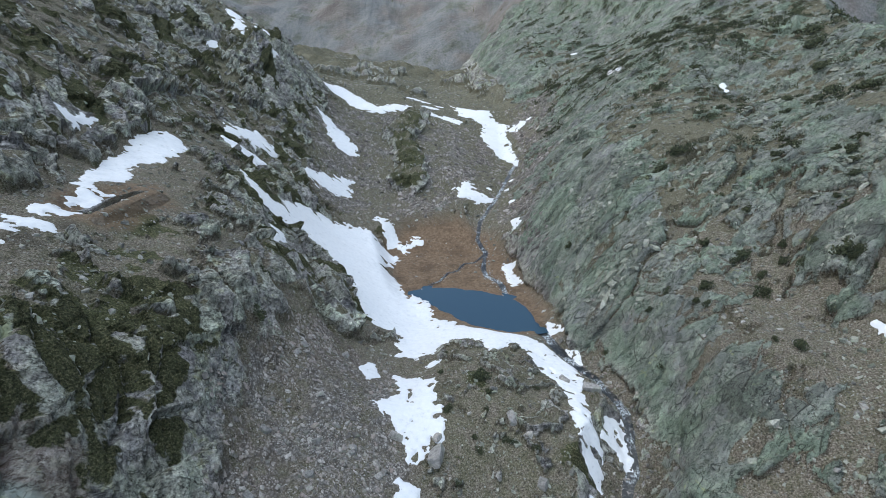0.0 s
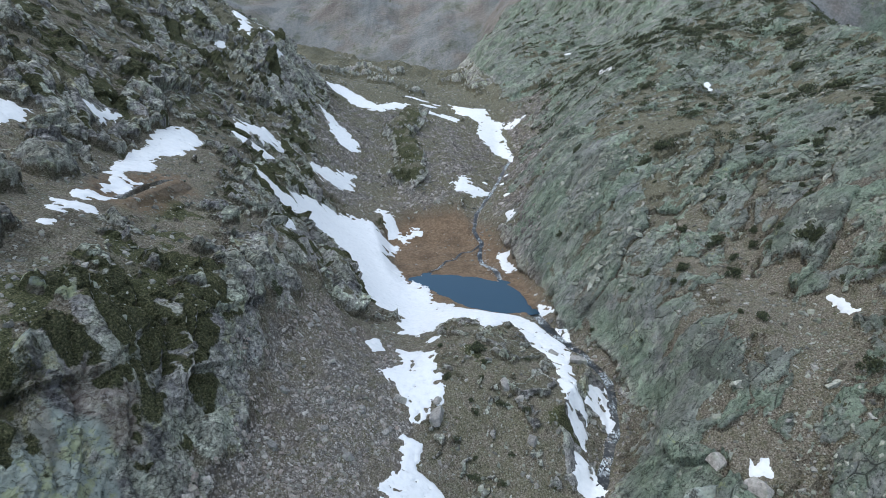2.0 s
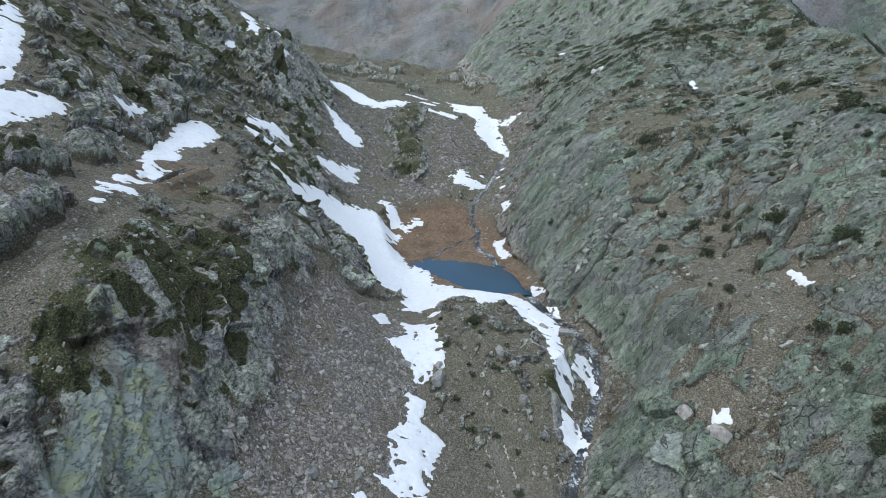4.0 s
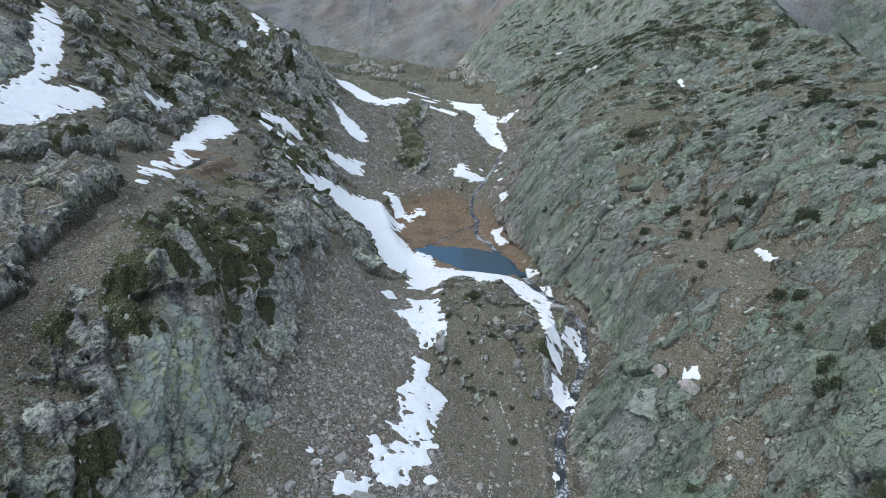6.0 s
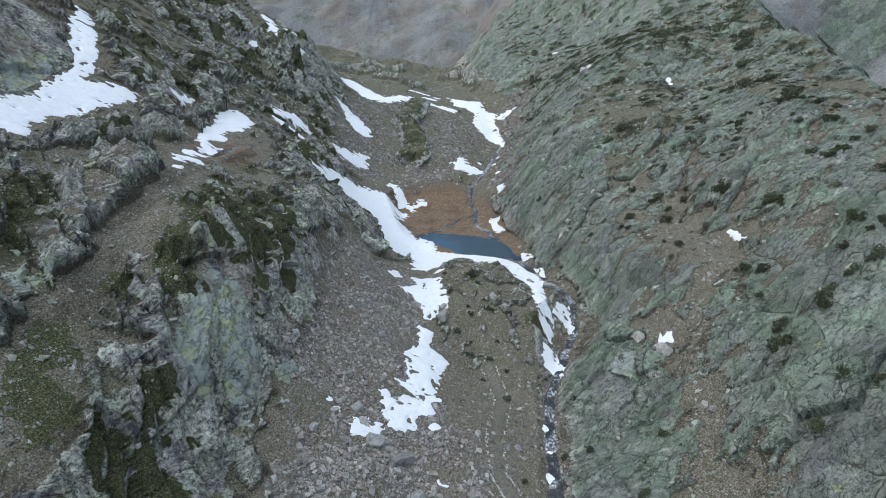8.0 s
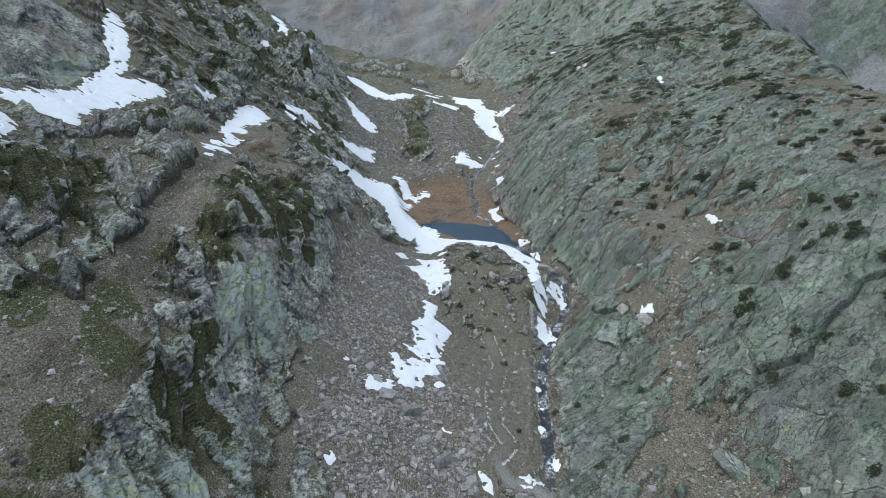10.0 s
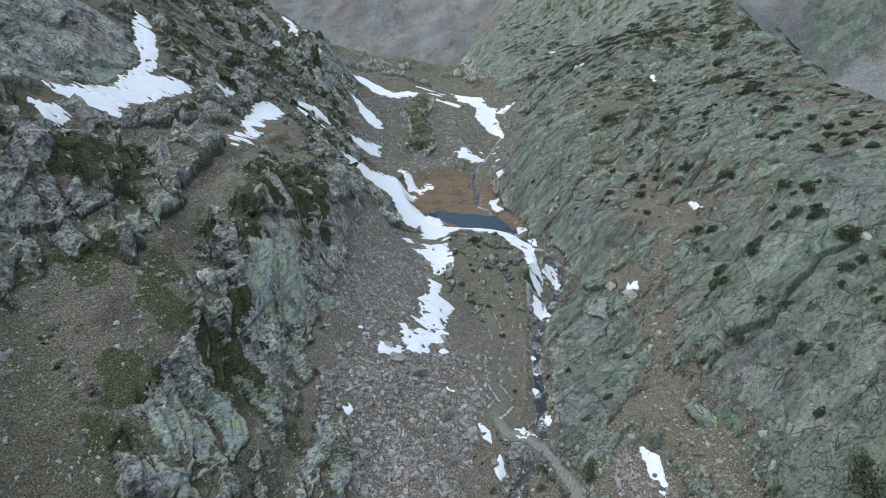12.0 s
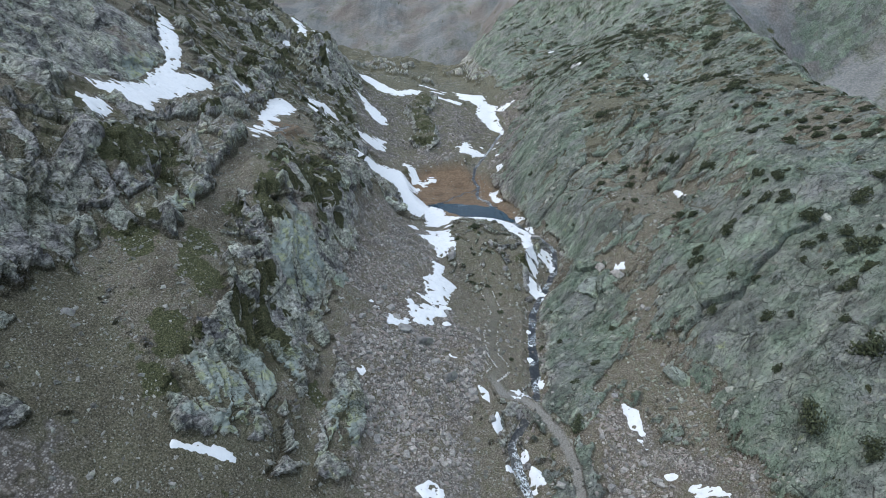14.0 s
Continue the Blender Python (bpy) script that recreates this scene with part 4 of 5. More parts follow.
PALE = ((-48, -11, 7, 7), (-43, 1, 5, 8), (-26.5, -3, 3.5, 10), (-66, 24, 4, 5), (-104, 90, 8, 12), (-43, 37.5, 4.5, 7), (-54, 54, 3.5, 3.5), (-40, 33, 3, 4), (-52, 47, 3, 4), (-45, 28, 2.5, 4))
pale = np.maximum.reduce([np.exp(-((X - x) / a) ** 2 - ((Y - y) / b) ** 2) for x, y, a, b in PALE])
rust = np.maximum.reduce([np.exp(-((X - x) / a) ** 2 - ((Y - y) / b) ** 2) for x, y, a, b in ((-43, 47, 3.5, 4), (-46, 40, 2, 3), (-112, 96, 7, 6))])
humus = np.clip(couloir * ramp(fractal(X, Y, 9, 4, 93, 0.6), -0.25, 0.2) + 0.7 * pasture, 0, 1)
paint(ground_mesh, "cover_third", ramp(pale + 0.35 * fractal(X, Y, 4, 4, 100, 0.6), 0.35, 0.6), ramp(rust + 0.3 * fractal(X, Y, 4, 4, 102, 0.6), 0.35, 0.7), humus, second_valley)
ground_mesh.materials.append(ground_mat)
ground = tagged(new("ground", ground_mesh), "rocky mountain valley floor and slopes of schist, scree and dry turf", "ground", kind="structure")

# ---- water ----
water_mat, nt, bsdf = material("lake_water")
n = Nodes(nt)
# blue base stands in for part of the sky's reflection
bsdf.inputs["Base Color"].default_value = (0.029, 0.058, 0.088, 1)
bsdf.inputs["Roughness"].default_value = 0.06
bsdf.inputs["IOR"].default_value = 1.33
n.bump(n.noise(n.coords(), 1.6, 3, 0.5), 0.08, 0.05, bsdf)


tarn_mat, nt, bsdf = material("tarn_water")
n = Nodes(nt)
n.link(n.ramp(n.noise(n.coords(), 0.5, 4, 0.6), (0.35, (0.010, 0.010, 0.008)), (0.65, (0.035, 0.030, 0.022))), bsdf.inputs["Base Color"])
bsdf.inputs["Roughness"].default_value = 0.12
bsdf.inputs["IOR"].default_value = 1.33
n.bump(n.noise(n.coords(), 1.6, 3, 0.5), 0.08, 0.05, bsdf)


def water_sheet(name, ring, level, label, mat):
    bm = bmesh.new()
    c = np.mean(ring, axis=0)
    ring = [tuple(c + (np.array(p) - c) * (1 + 2.2 / np.hypot(*(np.array(p) - c)))) for p in ring]
    f = bm.faces.new([bm.verts.new((x, y, level)) for x, y in ring])
    bmesh.ops.recalc_face_normals(bm, faces=[f])
    if f.normal.z < 0:
        f.normal_flip()
    low = bmesh.ops.extrude_face_region(bm, geom=[f])
    bmesh.ops.translate(bm, verts=[v for v in low["geom"] if isinstance(v, bmesh.types.BMVert)], vec=(0, 0, -0.02))
    bmesh.ops.recalc_face_normals(bm, faces=bm.faces)
    me = bpy.data.meshes.new(name)
    bm.to_mesh(me)
    me.materials.append(mat)
    return tagged(new(name, me), label, "water", kind="structure")


water_sheet("water_pond", POND, POND_LEVEL, "still blue-grey mountain pond between snow and dry meadow", water_mat)
water_sheet("water_tarn", TARN, TARN_LEVEL, "small dark tarn on a rocky ledge", tarn_mat)

stream_mat, nt, bsdf = material("stream_water")
n = Nodes(nt)
foam = n.math('MULTIPLY', n.ramp(n.noise(n.coords((1.0, 0.6, 1.0)), 2.2, 6, 0.75), (0.47, 0.0), (0.57, 1.0)), n.ramp(n.noise(n.coords(), 0.16, 4, 0.6), (0.48, 0.0), (0.56, 1.0)))
pebbly = n.ramp(n.noise(n.coords(), 1.6, 5, 0.7), (0.50, (0.012, 0.014, 0.015)), (0.62, (0.075, 0.072, 0.068)))
n.link(n.mix(foam, pebbly, (0.55, 0.6, 0.63)), bsdf.inputs["Base Color"])
n.link(n.ramp(foam, (0.0, 0.3), (1.0, 0.8)), bsdf.inputs["Roughness"])
n.bump(n.noise(n.coords(), 2.5, 4, 0.6), 0.4, 0.15, bsdf)


def stream(name, line, half, label):
    pts = np.array(line, float)
    cum = np.concatenate([[0], np.cumsum(np.hypot(*np.diff(pts[:, :2], axis=0).T))])
    s = np.arange(0, cum[-1], 0.8)
    cx, cy, cz = (np.interp(s, cum, pts[:, k]) for k in range(3))
    cx, cy = cx + 0.35 * fractal(s, s * 0, 6, 2, 161), cy + 0.25 * fractal(s, s * 0 + 9, 6, 2, 162)
    tx, ty = np.gradient(cx), np.gradient(cy)
    l = np.hypot(tx, ty)
    across = np.linspace(-1, 1, 7)
    width = half * (1 + 0.35 * fractal(s, s * 0 + 4, 7, 2, 163))
    px = cx[:, None] - ty[:, None] / l[:, None] * across * width[:, None]
    py = cy[:, None] + tx[:, None] / l[:, None] * across * width[:, None]
    pz = cz[:, None] - 0.12 + 0.1 * fractal(px, py, 1.2, 2, 164) - 0.1 * across ** 2
    me = grid_mesh(name, px, py, pz)
    me.materials.append(stream_mat)
    return tagged(new(name, me), label, "water", kind="structure")


stream("water_outlet_stream", OUTLET[:-1], 1.15, "tumbling outlet stream among boulders with white water")
stream("water_inlet_stream", INLET, 0.85, "shallow brook winding over the brown meadow")
stream("water_side_brook", BRANCH, 0.38, "narrow branch of the brook on the meadow")

# ---- snow ----
snow_mat, nt, bsdf = material("old_snow")
n = Nodes(nt)
n.link(n.ramp(n.noise(n.coords(), 0.8, 6, 0.7), (0.25, (0.50, 0.51, 0.53)), (0.42, (0.65, 0.665, 0.69)), (0.7, (0.72, 0.73, 0.75))), bsdf.inputs["Base Color"])
bsdf.inputs["Roughness"].default_value = 0.75
n.bump(n.noise(n.coords(), 1.4, 4, 0.6), 0.35, 0.2, bsdf)


def snow_patch(ring):
    ring = [tuple(map(float, p)) for p in ring]
    lo, hi = np.min(ring, axis=0) - 2.5, np.max(ring, axis=0) + 2.5
    gap = 0.3 if hi[1] < 140 else 0.45 if hi[1] < 200 else 0.7
    x, y = np.meshgrid(np.arange(lo[0], hi[0], gap), np.arange(lo[1], hi[1], gap))
    big = min(1.0, np.min(hi - lo - 5) / 6)
    wide = 1.0 if hi[1] < 190 else 1.7
    d = inside(x, y, ring) + big * wide * (1.0 * fractal(x, y, 5.0, 4, 171, 0.62) + 0.55 * fractal(x, y, 1.3, 3, 172, 0.6) + 0.5 * ridged(x * 0.6, y, 3.2, 2, 176)) + 0.15
    lift = np.where(d > 0, 0.10 + 0.45 * (1 - np.exp(-d * 0.5)), 0.10 + 0.8 * d) + 0.05 * fractal(x, y, 2.5, 2, 173)
    lift -= 0.7 * ramp(fractal(x, y, 2.6 * wide, 3, 174), 0.42, 0.62) * ramp(d, 5.5, 0.5) + 0.6 * ramp(fractal(x, y, 1.7, 2, 175), 0.85, 0.98)
    z = sample(SOFT, x, y) + lift
    me = grid_mesh("snow_patch", x, y, z, d > -0.35)
    me.materials.append(snow_mat)
    return new("snow_patch", me)


SNOW_LABELS = {"bank_upper": "long white snow bank lying down the slope to the pond", "bank_outlet": "white snow bank along the pond's dam and outlet",
               "tongue": "tongue of old snow below the dam", "tongue_low": "ragged tongue of snow in the gully", "scrap": "small remnant of snow among the boulders",
               "stream": "snow remnant beside the stream", "shore": "small snow remnant by the meadow's edge", "valley": "snow remnant on the scree of the upper valley",
               "flank": "narrow snow strip along the western flank", "bench": "snow patch on the rocky ledge by the tarn", "high": "snow remnant high on the western ridge",
               "meadow": "snow remnant at the foot of the talus", "east": "small snow remnant in a hollow of the slabs", "west": "snow field below the western crags",
               "low": "small snow remnant on the lower slope"}
for kind, ring in SNOW:
    tagged(snow_patch(ring), SNOW_LABELS[kind], "snow", "snow remnants of the valley")

# ---- loose stones ----
def stone_material(name, tones, lichen=0.5):
    m, nt, bsdf = material(name)
    n = Nodes(nt)
    geo = n.add("ShaderNodeNewGeometry")
    info = n.add("ShaderNodeObjectInfo")
    pick = n.math('FRACT', n.math('ADD', geo.outputs["Random Per Island"], info.outputs["Random"]))
    base = n.ramp(pick, *tones)
    plain = n.coords()
    spot = n.noise(plain, 2.8, 7, 0.75)
    base = n.mix(1.0, base, n.ramp(spot, (0.3, 0.35), (0.5, 0.9), (0.7, 1.35)), 'MULTIPLY')
    base = n.mix(n.ramp(n.noise(plain, 1.1, 5, 0.7), (0.50, 0.0), (0.62, lichen)), base, (0.21, 0.25, 0.17))
    n.link(base, bsdf.inputs["Base Color"])
    bsdf.inputs["Roughness"].default_value = 0.9
    bsdf.inputs["Specular IOR Level"].default_value = 0.25
    n.bump(spot, 0.7, 0.12, bsdf)
    return m


stone_mat = stone_material("talus_stone", ((0.0, (0.12, 0.112, 0.104)), (0.3, (0.235, 0.218, 0.205)), (0.5, (0.27, 0.228, 0.205)), (0.75, (0.31, 0.288, 0.268)), (1.0, (0.42, 0.395, 0.37))), 0.3)
red_stone_mat = stone_material("reddish_stone", ((0.0, (0.08, 0.072, 0.068)), (0.5, (0.205, 0.185, 0.176)), (1.0, (0.40, 0.37, 0.35))), 0.25)
pebble_mat = stone_material("field_stone", ((0.0, (0.10, 0.098, 0.09)), (0.4, (0.19, 0.185, 0.17)), (0.8, (0.28, 0.275, 0.25)), (1.0, (0.40, 0.39, 0.37))), 0.5)
boulder_mat = stone_material("boulder_stone", ((0.0, (0.20, 0.195, 0.188)), (0.5, (0.285, 0.275, 0.265)), (1.0, (0.38, 0.36, 0.335))), 0.35)

CORNERS = np.array([(x, y, z) for z in (-1, 1) for x, y in ((-1, -1), (1, -1), (1, 1), (-1, 1))], float)
SIDES = np.array([(3, 2, 1, 0), (4, 5, 6, 7), (0, 1, 5, 4), (1, 2, 6, 5), (2, 3, 7, 6), (3, 0, 4, 7)])


PIECES = {}


def single_stones(owner, x, y, size, mat, r):
    """The largest stones of a field as parts of their own, on shared meshes."""
    if mat.name not in PIECES:
        PIECES[mat.name] = []
        for _ in range(12):
            block = CORNERS * (1 + r.uniform(-0.6, 0.30, (8, 3))) * (r.uniform(0.4, 0.75), r.uniform(0.3, 0.5), r.uniform(0.14, 0.34))
            block[4:, :2] *= r.uniform(0.5, 0.95)
            me = solid_mesh("stone", block, SIDES, smooth=False)
            me.materials.append(mat)
            PIECES[mat.name].append(me)
    x, y, z = sample(PX, x, y), sample(PY, x, y), sample(PZ, x, y)
    for px, py, pz, s in zip(x, y, z, size):
        ob = new("stone", PIECES[mat.name][r.integers(12)])
        ob.parent = owner
        ob.matrix_world = pose(px, py, pz + 0.06 * s, r.normal(0, 14), r.normal(0, 14), r.uniform(0, 360)) @ Matrix.Diagonal((s, s, s, 1))


def stones(name, x, y, size, mat, label, sink=0.25, seed=0, singles=0):
    """Many broken stones as one mesh, each a skewed block lying on the ground; the largest are parts of their own."""
    r = np.random.default_rng(seed)
    order = np.argsort(-size)
    alone, rest = order[:singles], order[singles:]
    ax, ay, asize = x[alone], y[alone], size[alone]
    x, y, size = x[rest], y[rest], size[rest]
    k = len(x)
    block = CORNERS[None] * (1 + r.uniform(-0.65, 0.35, (k, 8, 3)))
    block[:, 4:, :2] *= r.uniform(0.45, 0.95, (k, 1, 1))
    block *= np.stack([r.uniform(0.7, 1.5, k), r.uniform(0.5, 1.0, k), r.uniform(0.22, 0.6, k)], -1)[:, None] * size[:, None, None] * 0.5
    a, tx, ty = r.uniform(0, 2 * np.pi, k), r.normal(0, 0.22, k), r.normal(0, 0.22, k)
    gx, gy = sample(dzdx, x, y), sample(dzdy, x, y)
    x, y, ground_z = sample(PX, x, y), sample(PY, x, y), sample(PZ, x, y)
    ca, sa = np.cos(a)[:, None], np.sin(a)[:, None]
    bx, by, bz = block[..., 0] * ca - block[..., 1] * sa, block[..., 0] * sa + block[..., 1] * ca, block[..., 2]
    lean_x, lean_y = np.clip(gx * 0.6, -0.7, 0.7) + tx, np.clip(gy * 0.6, -0.7, 0.7) + ty
    pz = bz + bx * lean_x[:, None] + by * lean_y[:, None] + (ground_z + size * (0.3 - sink))[:, None]
    pts = np.stack([bx + x[:, None], by + y[:, None], pz], -1).reshape(-1, 3)
    faces = (SIDES[None] + 8 * np.arange(k)[:, None, None]).reshape(-1, 4)
    me = solid_mesh(name, pts, faces, smooth=False)
    me.materials.append(mat)
    field = tagged(new(name, me), label, "stones", kind="stuff")
    if singles:
        single_stones(field, ax, ay, asize, mat, r)
    return field


def scatter(count, box, density, seed):
    """Places of the plan drawn at random by a density between 0 and 1."""
    r = np.random.default_rng(seed)
    x, y = r.uniform(box[0], box[1], count), r.uniform(box[2], box[3], count)
    keep = r.uniform(0, 1, count) < sample(density, x, y)
    return x[keep], y[keep], r


dry = (1 - 0.75 * great_slab) * (1 - under_snow) * (1 - near_pond) * (1 - 0.9 * trail)
x, y, r = scatter(170000, (-38, 64, -46, 112), talus * dry * (1 - 0.8 * ramp(fractal(X, Y, 13, 4, 301), -0.15, 0.25)), 11)
stones("talus_stones", x, y, (0.16 + 0.30 * r.pareto(2.3, len(x)).clip(0, 4.0)) * (0.68 + 0.62 * ramp(y, 60, 25) * ramp(y, -10, 10)), stone_mat, "grey and pinkish broken talus blocks on the slope", seed=12, singles=300)
x, y, r = scatter(44000, (-64, 72, 160, 336), talus * dry, 13)
stones("upper_talus_stones", x, y, 0.34 + 0.48 * r.pareto(2.6, len(x)).clip(0, 3), red_stone_mat, "reddish grey talus blocks of the upper valley", seed=14)
bare = (1 - rock_cover) * (1 - talus) * dry * (1 - 0.5 * mound) * (1 - 0.92 * meadow) * (0.35 + 0.65 * ramp(fractal(X, Y, 7, 3, 311), -0.2, 0.5))
x, y, r = scatter(100000, (-95, 95, -48, 135), bare, 15)
stones("field_stones", x, y, 0.13 + 0.19 * r.pareto(2.3, len(x)).clip(0, 5.0), pebble_mat, "pale stones strewn over turf and soil", seed=16, singles=300)
x, y, r = scatter(30000, (-110, 130, 135, 330), bare, 17)
stones("high_field_stones", x, y, 0.3 + 0.4 * r.pareto(2.4, len(x)).clip(0, 3.0), pebble_mat, "pale stones strewn over the upper slopes", seed=18)
slab_mat = stone_material("slab_block", ((0.0, (0.12, 0.125, 0.108)), (0.4, (0.215, 0.225, 0.19)), (0.8, (0.28, 0.29, 0.245)), (1.0, (0.40, 0.405, 0.36))), 0.6)
rubble = np.clip(rock * ramp(fractal(U * 0.6, V, 11, 4, 315), -0.05, 0.35) + 0.4 * mound + 0.5 * gully, 0, 1) * dry * ramp(slope, 1.5, 1.0) * (0.4 + 0.6 * east)
x, y, r = scatter(62000, (-90, 130, -44, 175), rubble, 31)
stones("slab_rubble", x, y, 0.24 + 0.30 * r.pareto(2.4, len(x)).clip(0, 4.0), slab_mat, "greenish grey broken blocks lying on the slabs", seed=32, sink=0.12)
x, y, r = scatter(9000, (-115, 60, 330, 640), (1 - rock_cover) * dry * (1 - 0.5 * gravel), 33)
stones("valley_head_stones", x, y, 0.5 + 0.5 * r.pareto(2.4, len(x)).clip(0, 3.0), pebble_mat, "pale stones strewn over the valley head", seed=34)
upper = np.clip(rock * ramp(fractal(U * 0.6, V, 14, 4, 316), -0.1, 0.3), 0, 1) * dry * ramp(slope, 1.4, 0.9) * (1 - gravel)
x, y, r = scatter(26000, (38, 190, 120, 360), upper, 35)
stones("high_slab_rubble", x, y, 0.5 + 0.5 * r.pareto(2.4, len(x)).clip(0, 3.5), slab_mat, "pale greenish blocks on the upper slabs", seed=36, sink=0.12)
near_stream, _ = off_line(X, Y, OUTLET)
x, y, r = scatter(16000, (5, 50, -45, 128), ramp(near_stream, 5.5, 1.0) * 0.8 * (1 - 0.8 * under_snow), 19)
stones("stream_stones", x, y, 0.2 + 0.35 * r.pareto(2.6, len(x)).clip(0, 2.5), stone_mat, "wet grey stones along the stream bed", seed=20, singles=200)

near_brook = np.minimum(off_line(X, Y, INLET)[0], off_line(X, Y, BRANCH)[0] + 1.2)
x, y, r = scatter(9000, (-8, 40, 152, 264), ramp(near_brook + 0.8 * fractal(X, Y, 6, 3, 318), 3.2, 1.0) * 0.9, 39)
stones("brook_stones", x, y, 0.25 + 0.28 * r.pareto(2.6, len(x)).clip(0, 2.5), stone_mat, "grey stones along the brook on the meadow", seed=40)

track_mat = stone_material("pale_stone", ((0.0, (0.34, 0.34, 0.32)), (1.0, (0.55, 0.54, 0.52))), 0.1)
# pale stones that line the grassy track
line = np.array([p for p in TRAIL if p[1] > 22], float)
r = np.random.default_rng(27)
t = np.sort(r.uniform(0, len(line) - 1.001, 260))
i, f = t.astype(int), t - t.astype(int)
way = line[i + 1] - line[i]
off = np.where(r.uniform(0, 1, 260) < 0.5, -1, 1) * r.normal(1.9, 0.12, 260) / np.hypot(*way.T)
stones("track_edge_stones", line[i, 0] + way[:, 0] * f - way[:, 1] * off, line[i, 1] + way[:, 1] * f + way[:, 0] * off, r.uniform(0.25, 0.5, 260), track_mat, "pale stones lining a grassy track", seed=28)


def boulder_mesh(seed):
    """An angular block: the hull of a few points, with its edges worn."""
    r = random.Random(seed)
    bm = bmesh.new()
    squeeze = r.uniform(0.5, 0.9)
    for x, y, z in CORNERS:
        bm.verts.new(Vector((x * r.uniform(0.45, 1.0), y * r.uniform(0.3, 0.85), z * r.uniform(0.2, 0.8))) * (squeeze if z > 0 else 1.0))
    for _ in range(7):
        p = Vector((r.gauss(0, 1), r.gauss(0, 0.8), r.gauss(0, 0.7))).normalized()
        bm.verts.new(Vector((p.x, p.y * 0.75, p.z * 0.6)) * r.uniform(0.75, 1.0))
    bmesh.ops.convex_hull(bm, input=bm.verts)
    bmesh.ops.delete(bm, geom=[v for v in bm.verts if not v.link_faces], context='VERTS')
    bmesh.ops.dissolve_limit(bm, angle_limit=radians(9), verts=bm.verts, edges=bm.edges)
    bmesh.ops.bevel(bm, geom=list(bm.edges), offset=0.035, segments=1, affect='EDGES', profile=0.6)
    bmesh.ops.triangulate(bm, faces=bm.faces)
    bmesh.ops.subdivide_edges(bm, edges=[e for e in bm.edges if e.calc_length() > 0.5], cuts=2, use_grid_fill=True)
    for v in bm.verts:
        v.co *= 1 + 0.10 * noise.noise(v.co * 2.2 + Vector((seed * 3.1, 0, 0)))
    me = bpy.data.meshes.new("boulder")
    bm.to_mesh(me)
    me.materials.append(boulder_mat)
    return me


BOULDER_MESHES = [boulder_mesh(k) for k in range(9)]
BOULDERS_UP = [(-29, 73, 2.2), (16, 83, 2.0), (-1.5, 77.5, 4.5), (13, 86.5, 3.2), (-1, 81, 2.2), (-8.5, 80.5, 2.6), (32, 100, 4.2), (24, 112, 1.9), (17.5, 75.5, 2.7), (44, 83, 1.7), (-10.5, 93.5, 1.2), (10, 93, 1.6), (26.5, 102, 2.6), (-6, 89.5, 1.1), (58, 64, 1.3), (-15, 34, 5.1), (50, 57, 4.4), (46.8, 63.5, 3.4), (-19.5, 40.5, 2.5), (-22.5, 41.5, 1.8), (-12, 46, 1.7), (14.5, 41.5, 2.4), (53.5, 38, 2.2), (52.5, 40, 1.8)]
BOULDERS_LOW = [(-10, 31.5, 5.0), (-3, 20.5, 3.9), (3, 17.5, 2.7), (21.5, -5.5, 2.6), (51, 19, 1.8), (-74.5, -9.5, 2.6), (12.5, 40.5, 2.0), (39, -5.5, 2.2), (-26.5, 32.5, 2.5), (-23.5, 38, 2.3), (-18, 38, 2.9), (-14, 34, 2.2), (-6.5, 25, 2.8), (-2.5, 1, 1.9), (7.5, 11.5, 2.1), (3.5, 6, 1.7), (47, -2.5, 2.0), (38, 13.5, 1.8), (-36, -9, 1.5), (34.5, -5.5, 1.9), (40.5, -10, 2.2), (55, -17, 1.9)]
rng = random.Random(5)


def boulder(x, y, size, label):
    ob = new("boulder", rng.choice(BOULDER_MESHES))
    x, y, z = (float(sample(f, x, y)) for f in (PX, PY, PZ))
    ob.matrix_world = pose(x, y, z + 0.06 * size, rng.uniform(-18, 18), rng.uniform(-18, 18), rng.uniform(0, 360)) @ Matrix.Diagonal((size * 0.55, size * 0.55, size * rng.uniform(0.45, 0.62), 1))
    return tagged(ob, label, "boulder", "boulders of the valley")


for x, y, size in BOULDERS_UP + BOULDERS_LOW:
    boulder(x, y, size, "large grey schist boulder with pale lichen" if size > 2.4 else "weathered grey boulder lying among stones")
x, y, r = scatter(700, (-30, 62, -46, 108), talus * dry, 23)
for px, py in list(zip(x, y))[:110]:
    boulder(px, py, r.uniform(1.2, 2.4), "angular grey block resting in the talus")

# ---- pale outcrops at the foot of the buttress ----
outcrop_mat, nt, bsdf = material("lichen_outcrop")
n = Nodes(nt)
plain = n.coords()
tint = n.mix(n.ramp(n.noise(plain, 0.25, 5, 0.6), (0.42, 0.0), (0.58, 1.0)), (0.220, 0.244, 0.222), (0.215, 0.250, 0.178))
fine = n.noise(plain, 2.6, 7, 0.78)
tint = n.mix(1.0, tint, n.ramp(fine, (0.35, 0.35), (0.45, 0.85), (0.56, 1.12), (0.66, 1.7)), 'MULTIPLY')
crack = n.math('ABSOLUTE', n.math('SUBTRACT', n.noise(n.coords((0.35, 1.0, 0.4), (25, 0, 60)), 0.7, 5, 0.55), 0.5))
crack = n.ramp(crack, (0.003, 0.9), (0.010, 0.0))
# crack lines carry painted shade
n.link(n.mix(crack, tint, (0.03, 0.03, 0.028)), bsdf.inputs["Base Color"])
bsdf.inputs["Roughness"].default_value = 0.9
n.bump(n.math('SUBTRACT', fine, crack), 0.8, 0.2, bsdf)


